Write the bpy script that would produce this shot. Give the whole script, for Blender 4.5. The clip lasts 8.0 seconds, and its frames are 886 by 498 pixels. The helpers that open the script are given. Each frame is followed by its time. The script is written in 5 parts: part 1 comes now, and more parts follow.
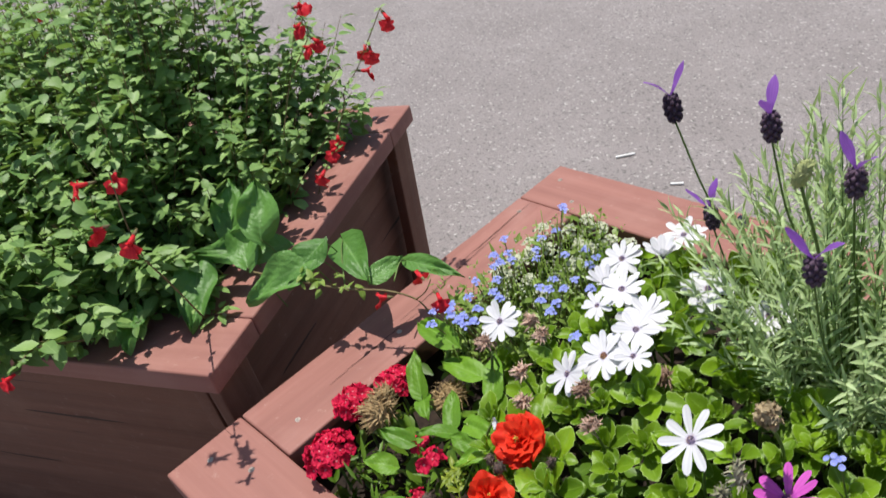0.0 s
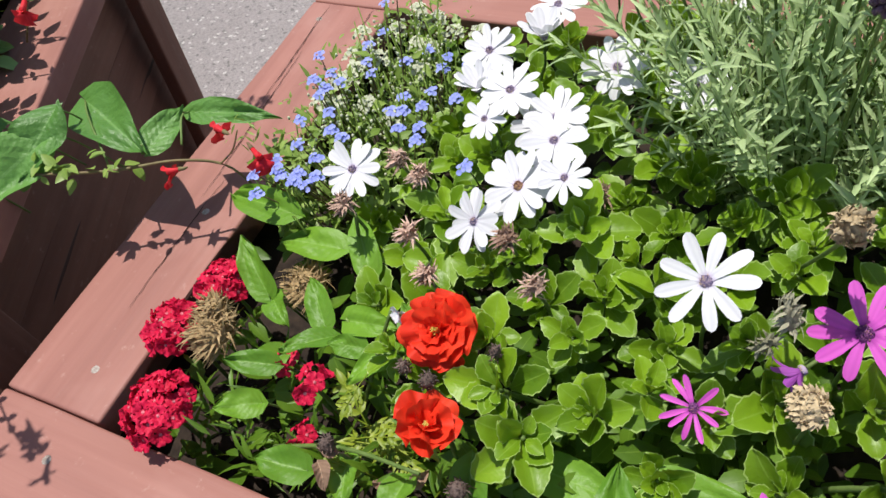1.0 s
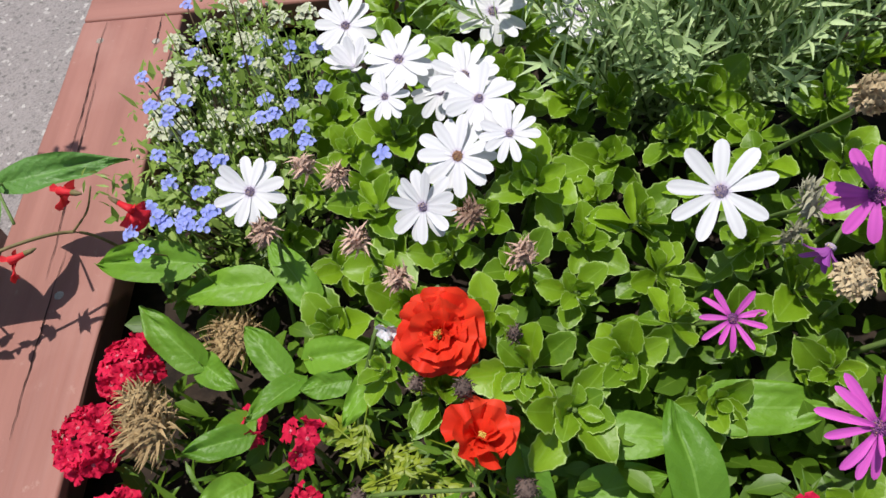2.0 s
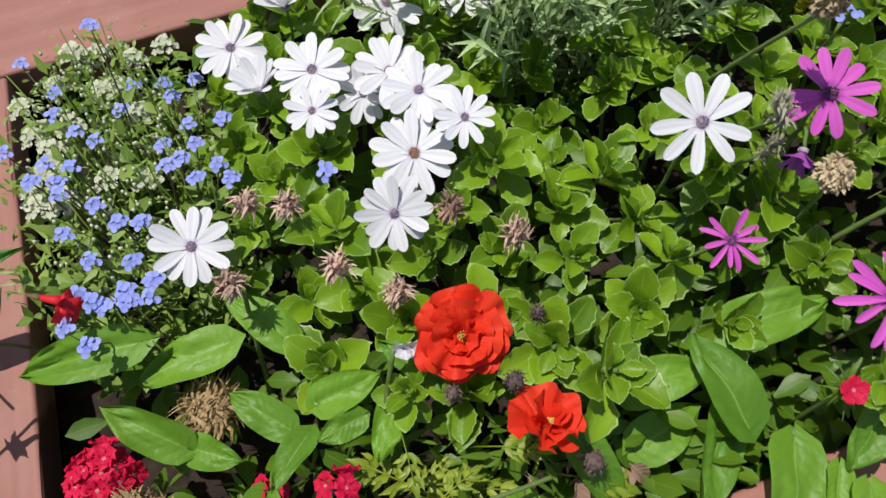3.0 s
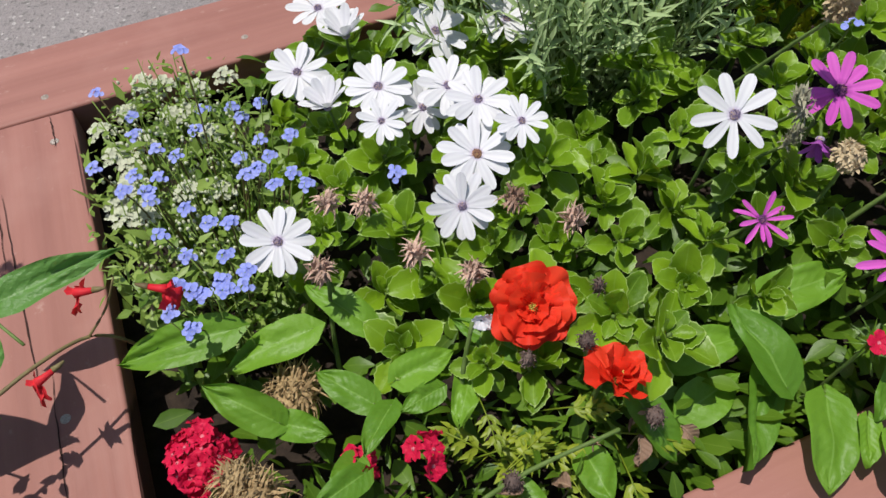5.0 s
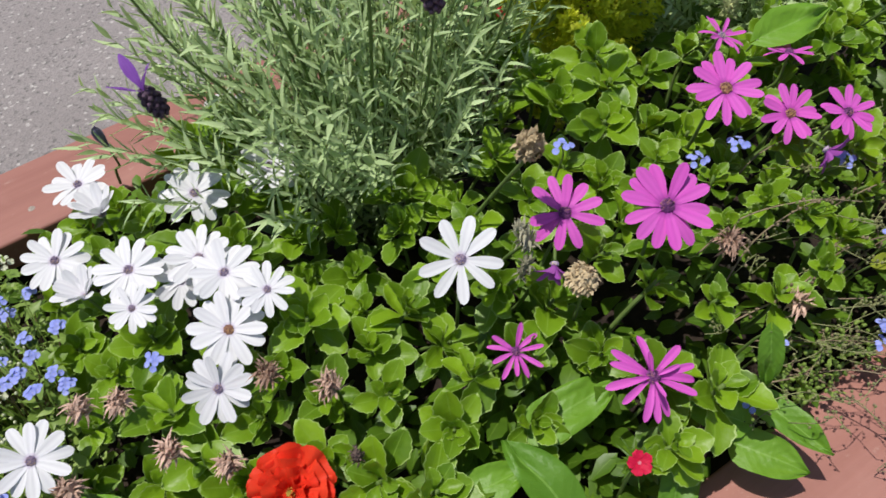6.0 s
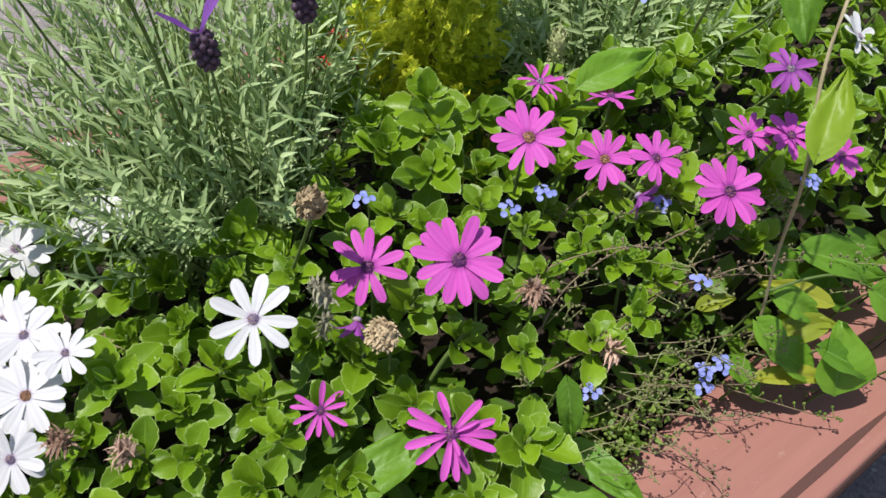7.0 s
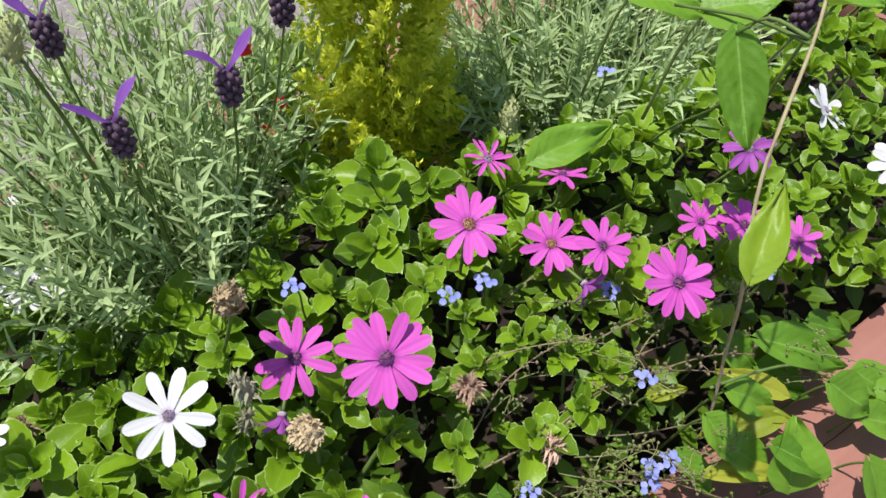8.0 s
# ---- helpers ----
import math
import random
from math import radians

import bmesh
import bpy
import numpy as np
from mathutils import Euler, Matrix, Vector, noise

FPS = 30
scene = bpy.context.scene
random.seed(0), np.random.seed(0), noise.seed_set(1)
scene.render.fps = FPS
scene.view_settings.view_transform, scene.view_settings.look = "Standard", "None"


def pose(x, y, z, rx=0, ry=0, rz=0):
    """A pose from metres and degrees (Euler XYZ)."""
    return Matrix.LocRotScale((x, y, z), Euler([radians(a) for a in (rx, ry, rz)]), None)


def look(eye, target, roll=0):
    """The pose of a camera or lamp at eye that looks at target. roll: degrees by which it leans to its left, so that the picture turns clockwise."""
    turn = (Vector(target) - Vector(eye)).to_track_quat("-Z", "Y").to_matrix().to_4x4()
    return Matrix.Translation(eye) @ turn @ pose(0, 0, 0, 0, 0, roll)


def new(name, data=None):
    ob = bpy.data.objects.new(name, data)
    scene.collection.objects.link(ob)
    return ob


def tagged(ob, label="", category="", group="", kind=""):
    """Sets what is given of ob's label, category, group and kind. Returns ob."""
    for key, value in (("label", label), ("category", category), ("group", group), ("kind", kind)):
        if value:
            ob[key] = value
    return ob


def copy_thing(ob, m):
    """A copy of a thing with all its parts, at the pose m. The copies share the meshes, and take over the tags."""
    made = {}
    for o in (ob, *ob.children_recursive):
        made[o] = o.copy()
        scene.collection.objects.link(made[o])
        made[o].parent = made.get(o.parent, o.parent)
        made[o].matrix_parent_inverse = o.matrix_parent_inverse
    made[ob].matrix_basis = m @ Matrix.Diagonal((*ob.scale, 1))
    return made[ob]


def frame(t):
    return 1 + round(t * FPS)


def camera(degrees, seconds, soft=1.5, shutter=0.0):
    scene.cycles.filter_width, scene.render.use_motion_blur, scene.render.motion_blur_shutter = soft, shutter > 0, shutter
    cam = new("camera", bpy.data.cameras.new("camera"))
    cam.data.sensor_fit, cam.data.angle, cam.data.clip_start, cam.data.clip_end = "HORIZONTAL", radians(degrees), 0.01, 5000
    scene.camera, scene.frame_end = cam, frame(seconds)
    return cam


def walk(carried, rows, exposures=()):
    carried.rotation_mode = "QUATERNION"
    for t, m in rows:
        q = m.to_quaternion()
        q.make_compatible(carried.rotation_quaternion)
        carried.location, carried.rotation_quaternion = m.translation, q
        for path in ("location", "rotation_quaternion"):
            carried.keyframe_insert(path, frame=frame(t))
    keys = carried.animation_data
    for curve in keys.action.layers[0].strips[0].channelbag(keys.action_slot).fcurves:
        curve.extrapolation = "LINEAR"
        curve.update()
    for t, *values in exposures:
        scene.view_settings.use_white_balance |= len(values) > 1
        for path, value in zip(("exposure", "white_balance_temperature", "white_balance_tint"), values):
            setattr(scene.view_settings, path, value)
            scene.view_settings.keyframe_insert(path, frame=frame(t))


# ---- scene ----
cam = camera(60.9, 8.0, 1.5, 0.1)
PATH = [
    (0, (0.7816, -0.078, 1.2856), (-0.6023, 0.9602, 0.0949), -14.8),
    (0.1, (0.758, -0.075, 1.261), (-0.508, 0.901, 0.060), -15.3),
    (0.2, (0.736, -0.065, 1.238), (-0.469, 0.907, -0.028), -15.7),
    (0.3, (0.716, -0.044, 1.214), (-0.437, 0.926, -0.101), -16.2),
    (0.5, (0.673, -0.009, 1.1954), (-0.4096, 1.0584, -0.2537), -16.1),
    (0.7, (0.633, 0.022, 1.174), (-0.277, 1.031, -0.294), -17.0),
    (1, (0.5821, 0.0214, 1.1408), (-0.1911, 1.079, -0.5004), -15.9),
    (1.2, (0.549, 0.020, 1.133), (-0.086, 1.050, -0.459), -16.6),
    (1.5, (0.4975, 0.0192, 1.1292), (0.0721, 1.1523, -0.5865), -16.0),
    (1.7, (0.4745, 0.0189, 1.1271), (0.1761, 1.1598, -0.6096), -13.7),
    (2.8, (0.3561, 0.0784, 1.1008), (0.5554, 1.1551, -0.6915), -5.3),
    (3, (0.3378, 0.0601, 1.1061), (0.6621, 1.111, -0.6831), -4.2),
    (3.2, (0.317, 0.040, 1.113), (0.675, 1.044, -0.579), -4.4),
    (3.5, (0.2795, 0.0259, 1.1282), (0.7175, 1.1487, -0.5918), -3.4),
    (4, (0.2419, 0.0159, 1.1334), (0.6742, 1.1572, -0.575), -2.8),
    (4.2, (0.2382, 0.0152, 1.1324), (0.6669, 1.1615, -0.5739), -2.0),
    (5.3, (0.28, 0.0165, 1.1292), (0.7353, 1.1765, -0.5602), -3.5),
    (5.5, (0.3118, 0.0187, 1.1429), (0.7976, 1.1883, -0.5329), -5.7),
    (5.7, (0.357, 0.022, 1.152), (0.849, 1.130, -0.439), -7.5),
    (6, (0.4117, 0.0142, 1.1638), (1.0307, 1.1819, -0.4678), -7.1),
    (6.5, (0.4732, -0.0103, 1.1691), (1.144, 1.1475, -0.45), -6.6),
    (7, (0.5181, -0.031, 1.1628), (1.2379, 1.1239, -0.4364), -5.4),
    (7.5, (0.5684, -0.0391, 1.1607), (1.3254, 1.1064, -0.4279), -4.4),
    (8, (0.582, -0.013, 1.1754), (1.3327, 1.1628, -0.3944), -3.7),
]
walk(cam, [(t, look(eye, target, roll)) for t, eye, target, roll in PATH], [(0, 0.23), (1.0, 0.32), (1.7, 0.22), (3.0, 0.02), (4.2, 0.0), (5.5, 0.0), (6.5, 0.06), (8.0, 0.33)])

# ---- world and light ----
SUN_FROM = Vector((-0.20, 0.09, 1.0)).normalized()
world = bpy.data.worlds.new("sky")
scene.world = world
world.use_nodes = True
wn = world.node_tree.nodes
sky = wn.new("ShaderNodeTexSky")
sky.sky_type, sky.sun_disc = "NISHITA", False
sky.sun_elevation, sky.sun_rotation = radians(77.6), radians(294)
wn["Background"].inputs["Strength"].default_value = 0.10
world.node_tree.links.new(sky.outputs[0], wn["Background"].inputs["Color"])
sun_data = bpy.data.lights.new("sun", "SUN")
sun_data.energy, sun_data.angle, sun_data.color = 4.6, radians(0.6), (1.0, 0.96, 0.90)
sun = new("sun", sun_data)
sun.matrix_world = look(SUN_FROM * 30, (0, 0, 0))

RIM = 0.60          # top of the near planter's rim
SOIL = 0.52
BOARD = 0.113       # width of a rim board
CAP = 0.036         # its thickness


# ---- materials ----
class Nodes:
    """A short way to write a node tree."""

    def __init__(self, name):
        self.mat = bpy.data.materials.new(name)
        self.mat.use_nodes = True
        self.tree = self.mat.node_tree
        self.bsdf = self.tree.nodes["Principled BSDF"]
        self.out = self.tree.nodes["Material Output"]

    def add(self, kind, values=(), **fields):
        node = self.tree.nodes.new("ShaderNode" + kind)
        if fields.get("operation"):
            node.operation = fields["operation"]
        if fields.get("data_type"):
            node.data_type = fields["data_type"]
        if fields.get("feature"):
            node.feature = fields["feature"]
        for key, value in dict(values).items():
            self.put(node.inputs[key], value)
        return node

    def put(self, socket, value):
        if isinstance(value, bpy.types.NodeSocket):
            self.tree.links.new(value, socket)
        else:
            socket.default_value = value

    def math(self, op, a, b=0.0, clamp=False):
        node = self.add("Math", {0: a, 1: b}, operation=op)
        node.use_clamp = clamp
        return node.outputs[0]

    def mix(self, fac, a, b):
        node = self.add("MixRGB", {0: fac, 1: a, 2: b})
        return node.outputs[0]

    def ramp(self, fac, stops):
        node = self.add("ValToRGB", {0: fac})
        els = node.color_ramp.elements
        while len(els) < len(stops):
            els.new(0.5)
        for el, (at, col) in zip(els, stops):
            el.position, el.color = at, col
        return node.outputs[0]

    def coords(self, which="Object", scale=(1, 1, 1)):
        tc = self.add("TexCoord")
        return self.add("Mapping", {"Vector": tc.outputs[which], "Scale": scale}).outputs[0]

    def noise(self, vec, scale, detail=4.0, rough=0.55):
        return self.add("TexNoise", {"Vector": vec, "Scale": scale, "Detail": detail, "Roughness": rough}).outputs["Fac"]

    def bump(self, height, strength, distance):
        return self.add("Bump", {"Height": height, "Strength": strength, "Distance": distance}).outputs[0]


def rgb(r, g, b):
    return (r, g, b, 1.0)


def leaf_material(name, dark, light, rib, veins=6.0, clear=0.3, glow=(0.30, 0.42, 0.03), rough=0.45, islands=False, spec=0.35, margin=0.0, relief_by=0.22):
    n = Nodes(name)
    uv = n.add("SeparateXYZ", {0: n.add("TexCoord").outputs["UV"]})
    u, v = uv.outputs[0], uv.outputs[1]
    chance = n.add("NewGeometry").outputs["Random Per Island"] if islands else n.add("ObjectInfo").outputs["Random"]
    spots = n.noise(n.coords("Object"), 90.0, 3.0)
    fac = n.math("ADD", n.math("MULTIPLY", chance, 0.7), n.math("MULTIPLY", spots, 0.4), clamp=True)
    base = n.mix(fac, rgb(*dark), rgb(*light))
    off = n.math("ABSOLUTE", n.math("SUBTRACT", v, 0.5))
    midrib = n.math("LESS_THAN", off, 0.022)
    if veins:
        ridge = n.math("FRACT", n.math("MULTIPLY", n.math("SUBTRACT", u, n.math("MULTIPLY", off, 0.55)), veins))
        side = n.math("ABSOLUTE", n.math("SUBTRACT", ridge, 0.5))
        vein = n.math("MULTIPLY", n.math("LESS_THAN", side, 0.04), 0.13)
        lines = n.math("MAXIMUM", midrib, vein)
        height = n.math("ADD", n.math("MULTIPLY", side, 0.35), n.math("MULTIPLY", n.noise(n.coords("Object"), 170.0, 3.0), 0.8))
    else:
        lines, height = midrib, spots
    colour = n.mix(n.math("MULTIPLY", lines, 0.55), base, rgb(*rib))
    if margin:
        rim = n.math("MAXIMUM", n.math("GREATER_THAN", off, 0.455), n.math("GREATER_THAN", u, 0.955))
        colour = n.mix(n.math("MULTIPLY", rim, margin), colour, rgb(0.36, 0.50, 0.14))
    n.put(n.bsdf.inputs["Base Color"], colour)
    n.put(n.bsdf.inputs["Roughness"], n.math("ADD", rough - 0.1, n.math("MULTIPLY", spots, 0.2)))
    n.bsdf.inputs["Specular IOR Level"].default_value = spec
    relief = n.bump(height, relief_by, 0.002)
    n.put(n.bsdf.inputs["Normal"], relief)
    thin = n.add("BsdfTranslucent", {"Color": n.mix(0.65, colour, rgb(*glow)), "Normal": relief})
    both = n.add("MixShader", {0: clear, 1: n.bsdf.outputs[0], 2: thin.outputs[0]})
    n.put(n.out.inputs["Surface"], both.outputs[0])
    return n.mat


def petal_material(name, body, heart, edge, clear=0.25, reach=0.16, rough=0.6, grooves=26.0):
    n = Nodes(name)
    uv = n.add("SeparateXYZ", {0: n.add("TexCoord").outputs["UV"]})
    u, v = uv.outputs[0], uv.outputs[1]
    chance = n.add("ObjectInfo").outputs["Random"]
    spots = n.noise(n.coords("Object"), 150.0, 3.0)
    tone = n.mix(n.math("ADD", n.math("MULTIPLY", chance, 0.5), n.math("MULTIPLY", spots, 0.4), clamp=True), rgb(*body), rgb(*edge))
    near = n.math("SUBTRACT", 1.0, n.math("DIVIDE", u, reach), clamp=True)
    colour = n.mix(n.math("MULTIPLY", near, 0.85), tone, rgb(*heart))
    wave = n.math("SINE", n.math("MULTIPLY", v, grooves))
    shade = n.math("MULTIPLY", n.math("ADD", n.math("MULTIPLY", wave, 0.5), 0.5), 0.16)
    colour = n.mix(shade, colour, rgb(body[0] * 0.55, body[1] * 0.5, body[2] * 0.6))
    n.put(n.bsdf.inputs["Base Color"], colour)
    n.bsdf.inputs["Roughness"].default_value = rough
    n.bsdf.inputs["Specular IOR Level"].default_value = 0.25
    relief = n.bump(n.math("ADD", n.math("MULTIPLY", wave, 0.25), spots), 0.18, 0.0012)
    n.put(n.bsdf.inputs["Normal"], relief)
    thin = n.add("BsdfTranslucent", {"Color": colour, "Normal": relief})
    both = n.add("MixShader", {0: clear, 1: n.bsdf.outputs[0], 2: thin.outputs[0]})
    n.put(n.out.inputs["Surface"], both.outputs[0])
    return n.mat


def plain_material(name, a, b, scale=120.0, rough=0.7, bump=0.4, spec=0.3, metal=0.0):
    n = Nodes(name)
    chance = n.add("ObjectInfo").outputs["Random"]
    spots = n.noise(n.coords("Object"), scale, 5.0, 0.65)
    fac = n.ramp(n.math("ADD", n.math("MULTIPLY", chance, 0.25), n.math("MULTIPLY", spots, 0.85)), [(0.3, rgb(0, 0, 0)), (0.75, rgb(1, 1, 1))])
    n.put(n.bsdf.inputs["Base Color"], n.mix(fac, rgb(*a), rgb(*b)))
    n.bsdf.inputs["Roughness"].default_value = rough
    n.bsdf.inputs["Specular IOR Level"].default_value = spec
    n.bsdf.inputs["Metallic"].default_value = metal
    n.put(n.bsdf.inputs["Normal"], n.bump(spots, bump, 0.002))
    return n.mat


def wood_material(name, a, b, crack):
    """Stained softwood: grain and drying cracks run along the board's own x."""
    n = Nodes(name)
    chance = n.add("ObjectInfo").outputs["Random"]
    shift = n.add("CombineXYZ", {0: n.math("MULTIPLY", chance, 37.0), 1: n.math("MULTIPLY", chance, 11.0), 2: 0.0}).outputs[0]
    place = n.add("VectorMath", {0: n.add("TexCoord").outputs["Object"], 1: shift}, operation="ADD").outputs[0]
    long = n.add("Mapping", {"Vector": place, "Scale": (1.6, 26.0, 26.0)}).outputs[0]
    fine = n.add("Mapping", {"Vector": place, "Scale": (6.0, 160.0, 160.0)}).outputs[0]
    grain = n.noise(long, 1.0, 6.0, 0.6)
    fibre = n.noise(fine, 1.0, 4.0, 0.6)
    blot = n.noise(place, 9.0, 4.0, 0.6)
    splits = n.add("Mapping", {"Vector": place, "Scale": (2.2, 60.0, 8.0)}).outputs[0]
    split = n.ramp(n.noise(splits, 1.0, 3.0, 0.4), [(0.300, rgb(1, 1, 1)), (0.309, rgb(0, 0, 0))])
    tone = n.mix(n.ramp(grain, [(0.3, rgb(0, 0, 0)), (0.7, rgb(1, 1, 1))]), rgb(*a), rgb(*b))
    worn = n.ramp(blot, [(0.52, rgb(0, 0, 0)), (0.78, rgb(0.5, 0.5, 0.5))])
    tone = n.mix(worn, tone, rgb(b[0] * 1.15, b[1] * 1.35, b[2] * 1.4))
    dust = n.ramp(n.noise(place, 70.0, 5.0, 0.7), [(0.62, rgb(0, 0, 0)), (0.80, rgb(0.45, 0.45, 0.45))])
    tone = n.mix(dust, tone, rgb(0.50, 0.36, 0.30))
    tone = n.mix(n.math("MULTIPLY", split, 0.85), tone, rgb(*crack))
    n.put(n.bsdf.inputs["Base Color"], tone)
    n.put(n.bsdf.inputs["Roughness"], n.math("ADD", 0.52, n.math("MULTIPLY", fibre, 0.3)))
    n.bsdf.inputs["Specular IOR Level"].default_value = 0.35
    height = n.math("SUBTRACT", n.math("ADD", n.math("MULTIPLY", grain, 0.5), n.math("MULTIPLY", fibre, 0.35)), n.math("MULTIPLY", split, 1.6))
    n.put(n.bsdf.inputs["Normal"], n.bump(height, 0.5, 0.0025))
    return n.mat


def asphalt_material():
    n = Nodes("asphalt")
    at = n.coords("Object")
    stones = n.add("TexVoronoi", {"Vector": at, "Scale": 130.0})
    small = n.add("TexVoronoi", {"Vector": at, "Scale": 310.0})
    spot = n.add("SeparateXYZ", {0: stones.outputs["Color"]}).outputs[0]
    grit = n.add("SeparateXYZ", {0: small.outputs["Color"]}).outputs[1]
    large = n.noise(at, 2.2, 5.0, 0.6)
    tone = n.mix(n.ramp(large, [(0.3, rgb(0, 0, 0)), (0.7, rgb(1, 1, 1))]), rgb(0.222, 0.195, 0.188), rgb(0.278, 0.247, 0.240))
    tone = n.mix(n.ramp(grit, [(0.0, rgb(0.55, 0.55, 0.55)), (0.5, rgb(0, 0, 0))]), tone, rgb(0.12, 0.112, 0.106))
    tone = n.mix(n.ramp(spot, [(0.94, rgb(0, 0, 0)), (0.99, rgb(0.7, 0.7, 0.7))]), tone, rgb(0.48, 0.45, 0.42))
    tone = n.mix(n.ramp(spot, [(0.03, rgb(0.6, 0.6, 0.6)), (0.12, rgb(0, 0, 0))]), tone, rgb(0.08, 0.075, 0.07))
    n.put(n.bsdf.inputs["Base Color"], tone)
    n.bsdf.inputs["Roughness"].default_value = 0.9
    height = n.math("ADD", stones.outputs["Distance"], n.math("MULTIPLY", small.outputs["Distance"], 0.6))
    n.put(n.bsdf.inputs["Normal"], n.bump(height, 0.6, 0.004))
    return n.mat


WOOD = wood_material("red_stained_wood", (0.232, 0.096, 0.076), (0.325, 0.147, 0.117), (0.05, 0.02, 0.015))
# Sides and posts: weathered tone, with shade and warm bounce put into the colour.
WOOD_OLD_SHADED = wood_material("weathered_shaded_wood", (0.130, 0.052, 0.032), (0.205, 0.088, 0.056), (0.03, 0.014, 0.01))
ASPHALT = asphalt_material()
SOIL_MAT = plain_material("potting_soil", (0.012, 0.008, 0.006), (0.05, 0.033, 0.022), 60.0, 0.95, 1.0)
CRACK = plain_material("dark_crack", (0.018, 0.008, 0.006), (0.05, 0.022, 0.016), 300.0, 0.95)
STEEL = plain_material("zinc_screw", (0.20, 0.15, 0.12), (0.50, 0.45, 0.40), 700.0, 0.65, 0.2, 0.4, 0.15)
PAPER = plain_material("white_paper", (0.7, 0.7, 0.68), (0.85, 0.85, 0.84), 200.0, 0.8, 0.1)
DAISY_LEAF = leaf_material("daisy_leaf", (0.056, 0.136, 0.007), (0.240, 0.400, 0.016), (0.24, 0.39, 0.05), 0.0, 0.3, (0.36, 0.50, 0.02), 0.42, margin=0.8, relief_by=0.4, spec=0.35)
# Darker copy of the daisy leaf, with the gaps' shade put into its colour.
DIM_LEAF = leaf_material("dimmed_leaf", (0.042, 0.100, 0.007), (0.120, 0.225, 0.016), (0.18, 0.30, 0.04), 0.0, islands=True)
BIG_LEAF = leaf_material("vine_leaf", (0.075, 0.190, 0.016), (0.175, 0.345, 0.028), (0.24, 0.42, 0.08), 8.0, 0.28, (0.28, 0.46, 0.03), 0.47, relief_by=0.45, spec=0.34)
LIME_LEAF = leaf_material("lime_leaf", (0.16, 0.29, 0.018), (0.27, 0.41, 0.03), (0.36, 0.48, 0.08), 7.0, 0.35, (0.42, 0.55, 0.03), relief_by=0.3)
DARK_LEAF = leaf_material("dark_leaf", (0.060, 0.160, 0.028), (0.130, 0.285, 0.060), (0.18, 0.34, 0.10), 9.0, 0.2, (0.15, 0.32, 0.04), relief_by=0.9)
YELLOW_LEAF = leaf_material("yellowing_leaf", (0.20, 0.27, 0.02), (0.36, 0.38, 0.04), (0.40, 0.40, 0.10), 7.0, 0.3)
FERN_LEAF = leaf_material("divided_leaf", (0.13, 0.20, 0.013), (0.30, 0.36, 0.030), (0.34, 0.38, 0.08), 0.0, 0.3, islands=True)
SALVIA_LEAF = leaf_material("salvia_leaf", (0.046, 0.128, 0.025), (0.300, 0.455, 0.140), (0.28, 0.42, 0.14), 0.0, 0.25, (0.28, 0.42, 0.05), 0.5, islands=True)
LAVENDER_LEAF = leaf_material("lavender_leaf", (0.200, 0.310, 0.115), (0.600, 0.735, 0.390), (0.42, 0.51, 0.25), 0.0, 0.32, (0.46, 0.58, 0.16), 0.5, islands=True)
GOLD_LEAF = leaf_material("golden_conifer_leaf", (0.30, 0.41, 0.016), (0.95, 0.95, 0.11), (0.8, 0.85, 0.10), 0.0, 0.27, (0.92, 0.94, 0.06), 0.5, islands=True)
FINE_LEAF = leaf_material("forget_me_not_leaf", (0.110, 0.200, 0.025), (0.290, 0.400, 0.090), (0.30, 0.42, 0.11), 0.0, islands=True)
STEM = plain_material("green_stem", (0.07, 0.12, 0.02), (0.15, 0.22, 0.06), 90.0, 0.6)
VINE_STEM = plain_material("pale_vine_stem", (0.24, 0.20, 0.10), (0.42, 0.36, 0.22), 120.0, 0.8)
TWIG = plain_material("brown_twig", (0.12, 0.085, 0.05), (0.28, 0.22, 0.14), 120.0, 0.8)
RED_STEM = plain_material("reddish_stem", (0.10, 0.06, 0.03), (0.20, 0.17, 0.07), 90.0, 0.6)
WHITE_PETAL = petal_material("white_petal", (0.73, 0.73, 0.76), (0.52, 0.42, 0.60), (0.81, 0.80, 0.82), 0.25, 0.13, 0.6, 13.0)
MAGENTA_PETAL = petal_material("magenta_petal", (0.62, 0.080, 0.49), (0.20, 0.02, 0.22), (0.72, 0.15, 0.60), 0.28, 0.24, 0.6, 13.0)
PURPLE_PETAL = petal_material("purple_petal", (0.30, 0.060, 0.36), (0.14, 0.03, 0.18), (0.46, 0.13, 0.50), 0.25, 0.3)
POPPY_PETAL = petal_material("scarlet_petal", (0.76, 0.028, 0.012), (0.38, 0.008, 0.006), (0.86, 0.075, 0.025), 0.36, 0.3)
CRIMSON_PETAL = petal_material("crimson_petal", (0.50, 0.005, 0.034), (0.78, 0.34, 0.40), (0.76, 0.015, 0.085), 0.22, 0.15)
SALVIA_PETAL = petal_material("salvia_red_petal", (0.72, 0.020, 0.035), (0.40, 0.01, 0.02), (0.80, 0.05, 0.06), 0.3, 0.2)
BLUE_PETAL = petal_material("blue_petal", (0.25, 0.31, 0.78), (0.66, 0.60, 0.50), (0.42, 0.46, 0.88), 0.25, 0.12)
CREAM_PETAL = petal_material("alyssum_petal", (0.52, 0.56, 0.38), (0.36, 0.42, 0.20), (0.66, 0.67, 0.52), 0.25, 0.12)
LILAC_PETAL = petal_material("lilac_bract", (0.23, 0.075, 0.42), (0.10, 0.03, 0.18), (0.34, 0.14, 0.54), 0.35, 0.3)


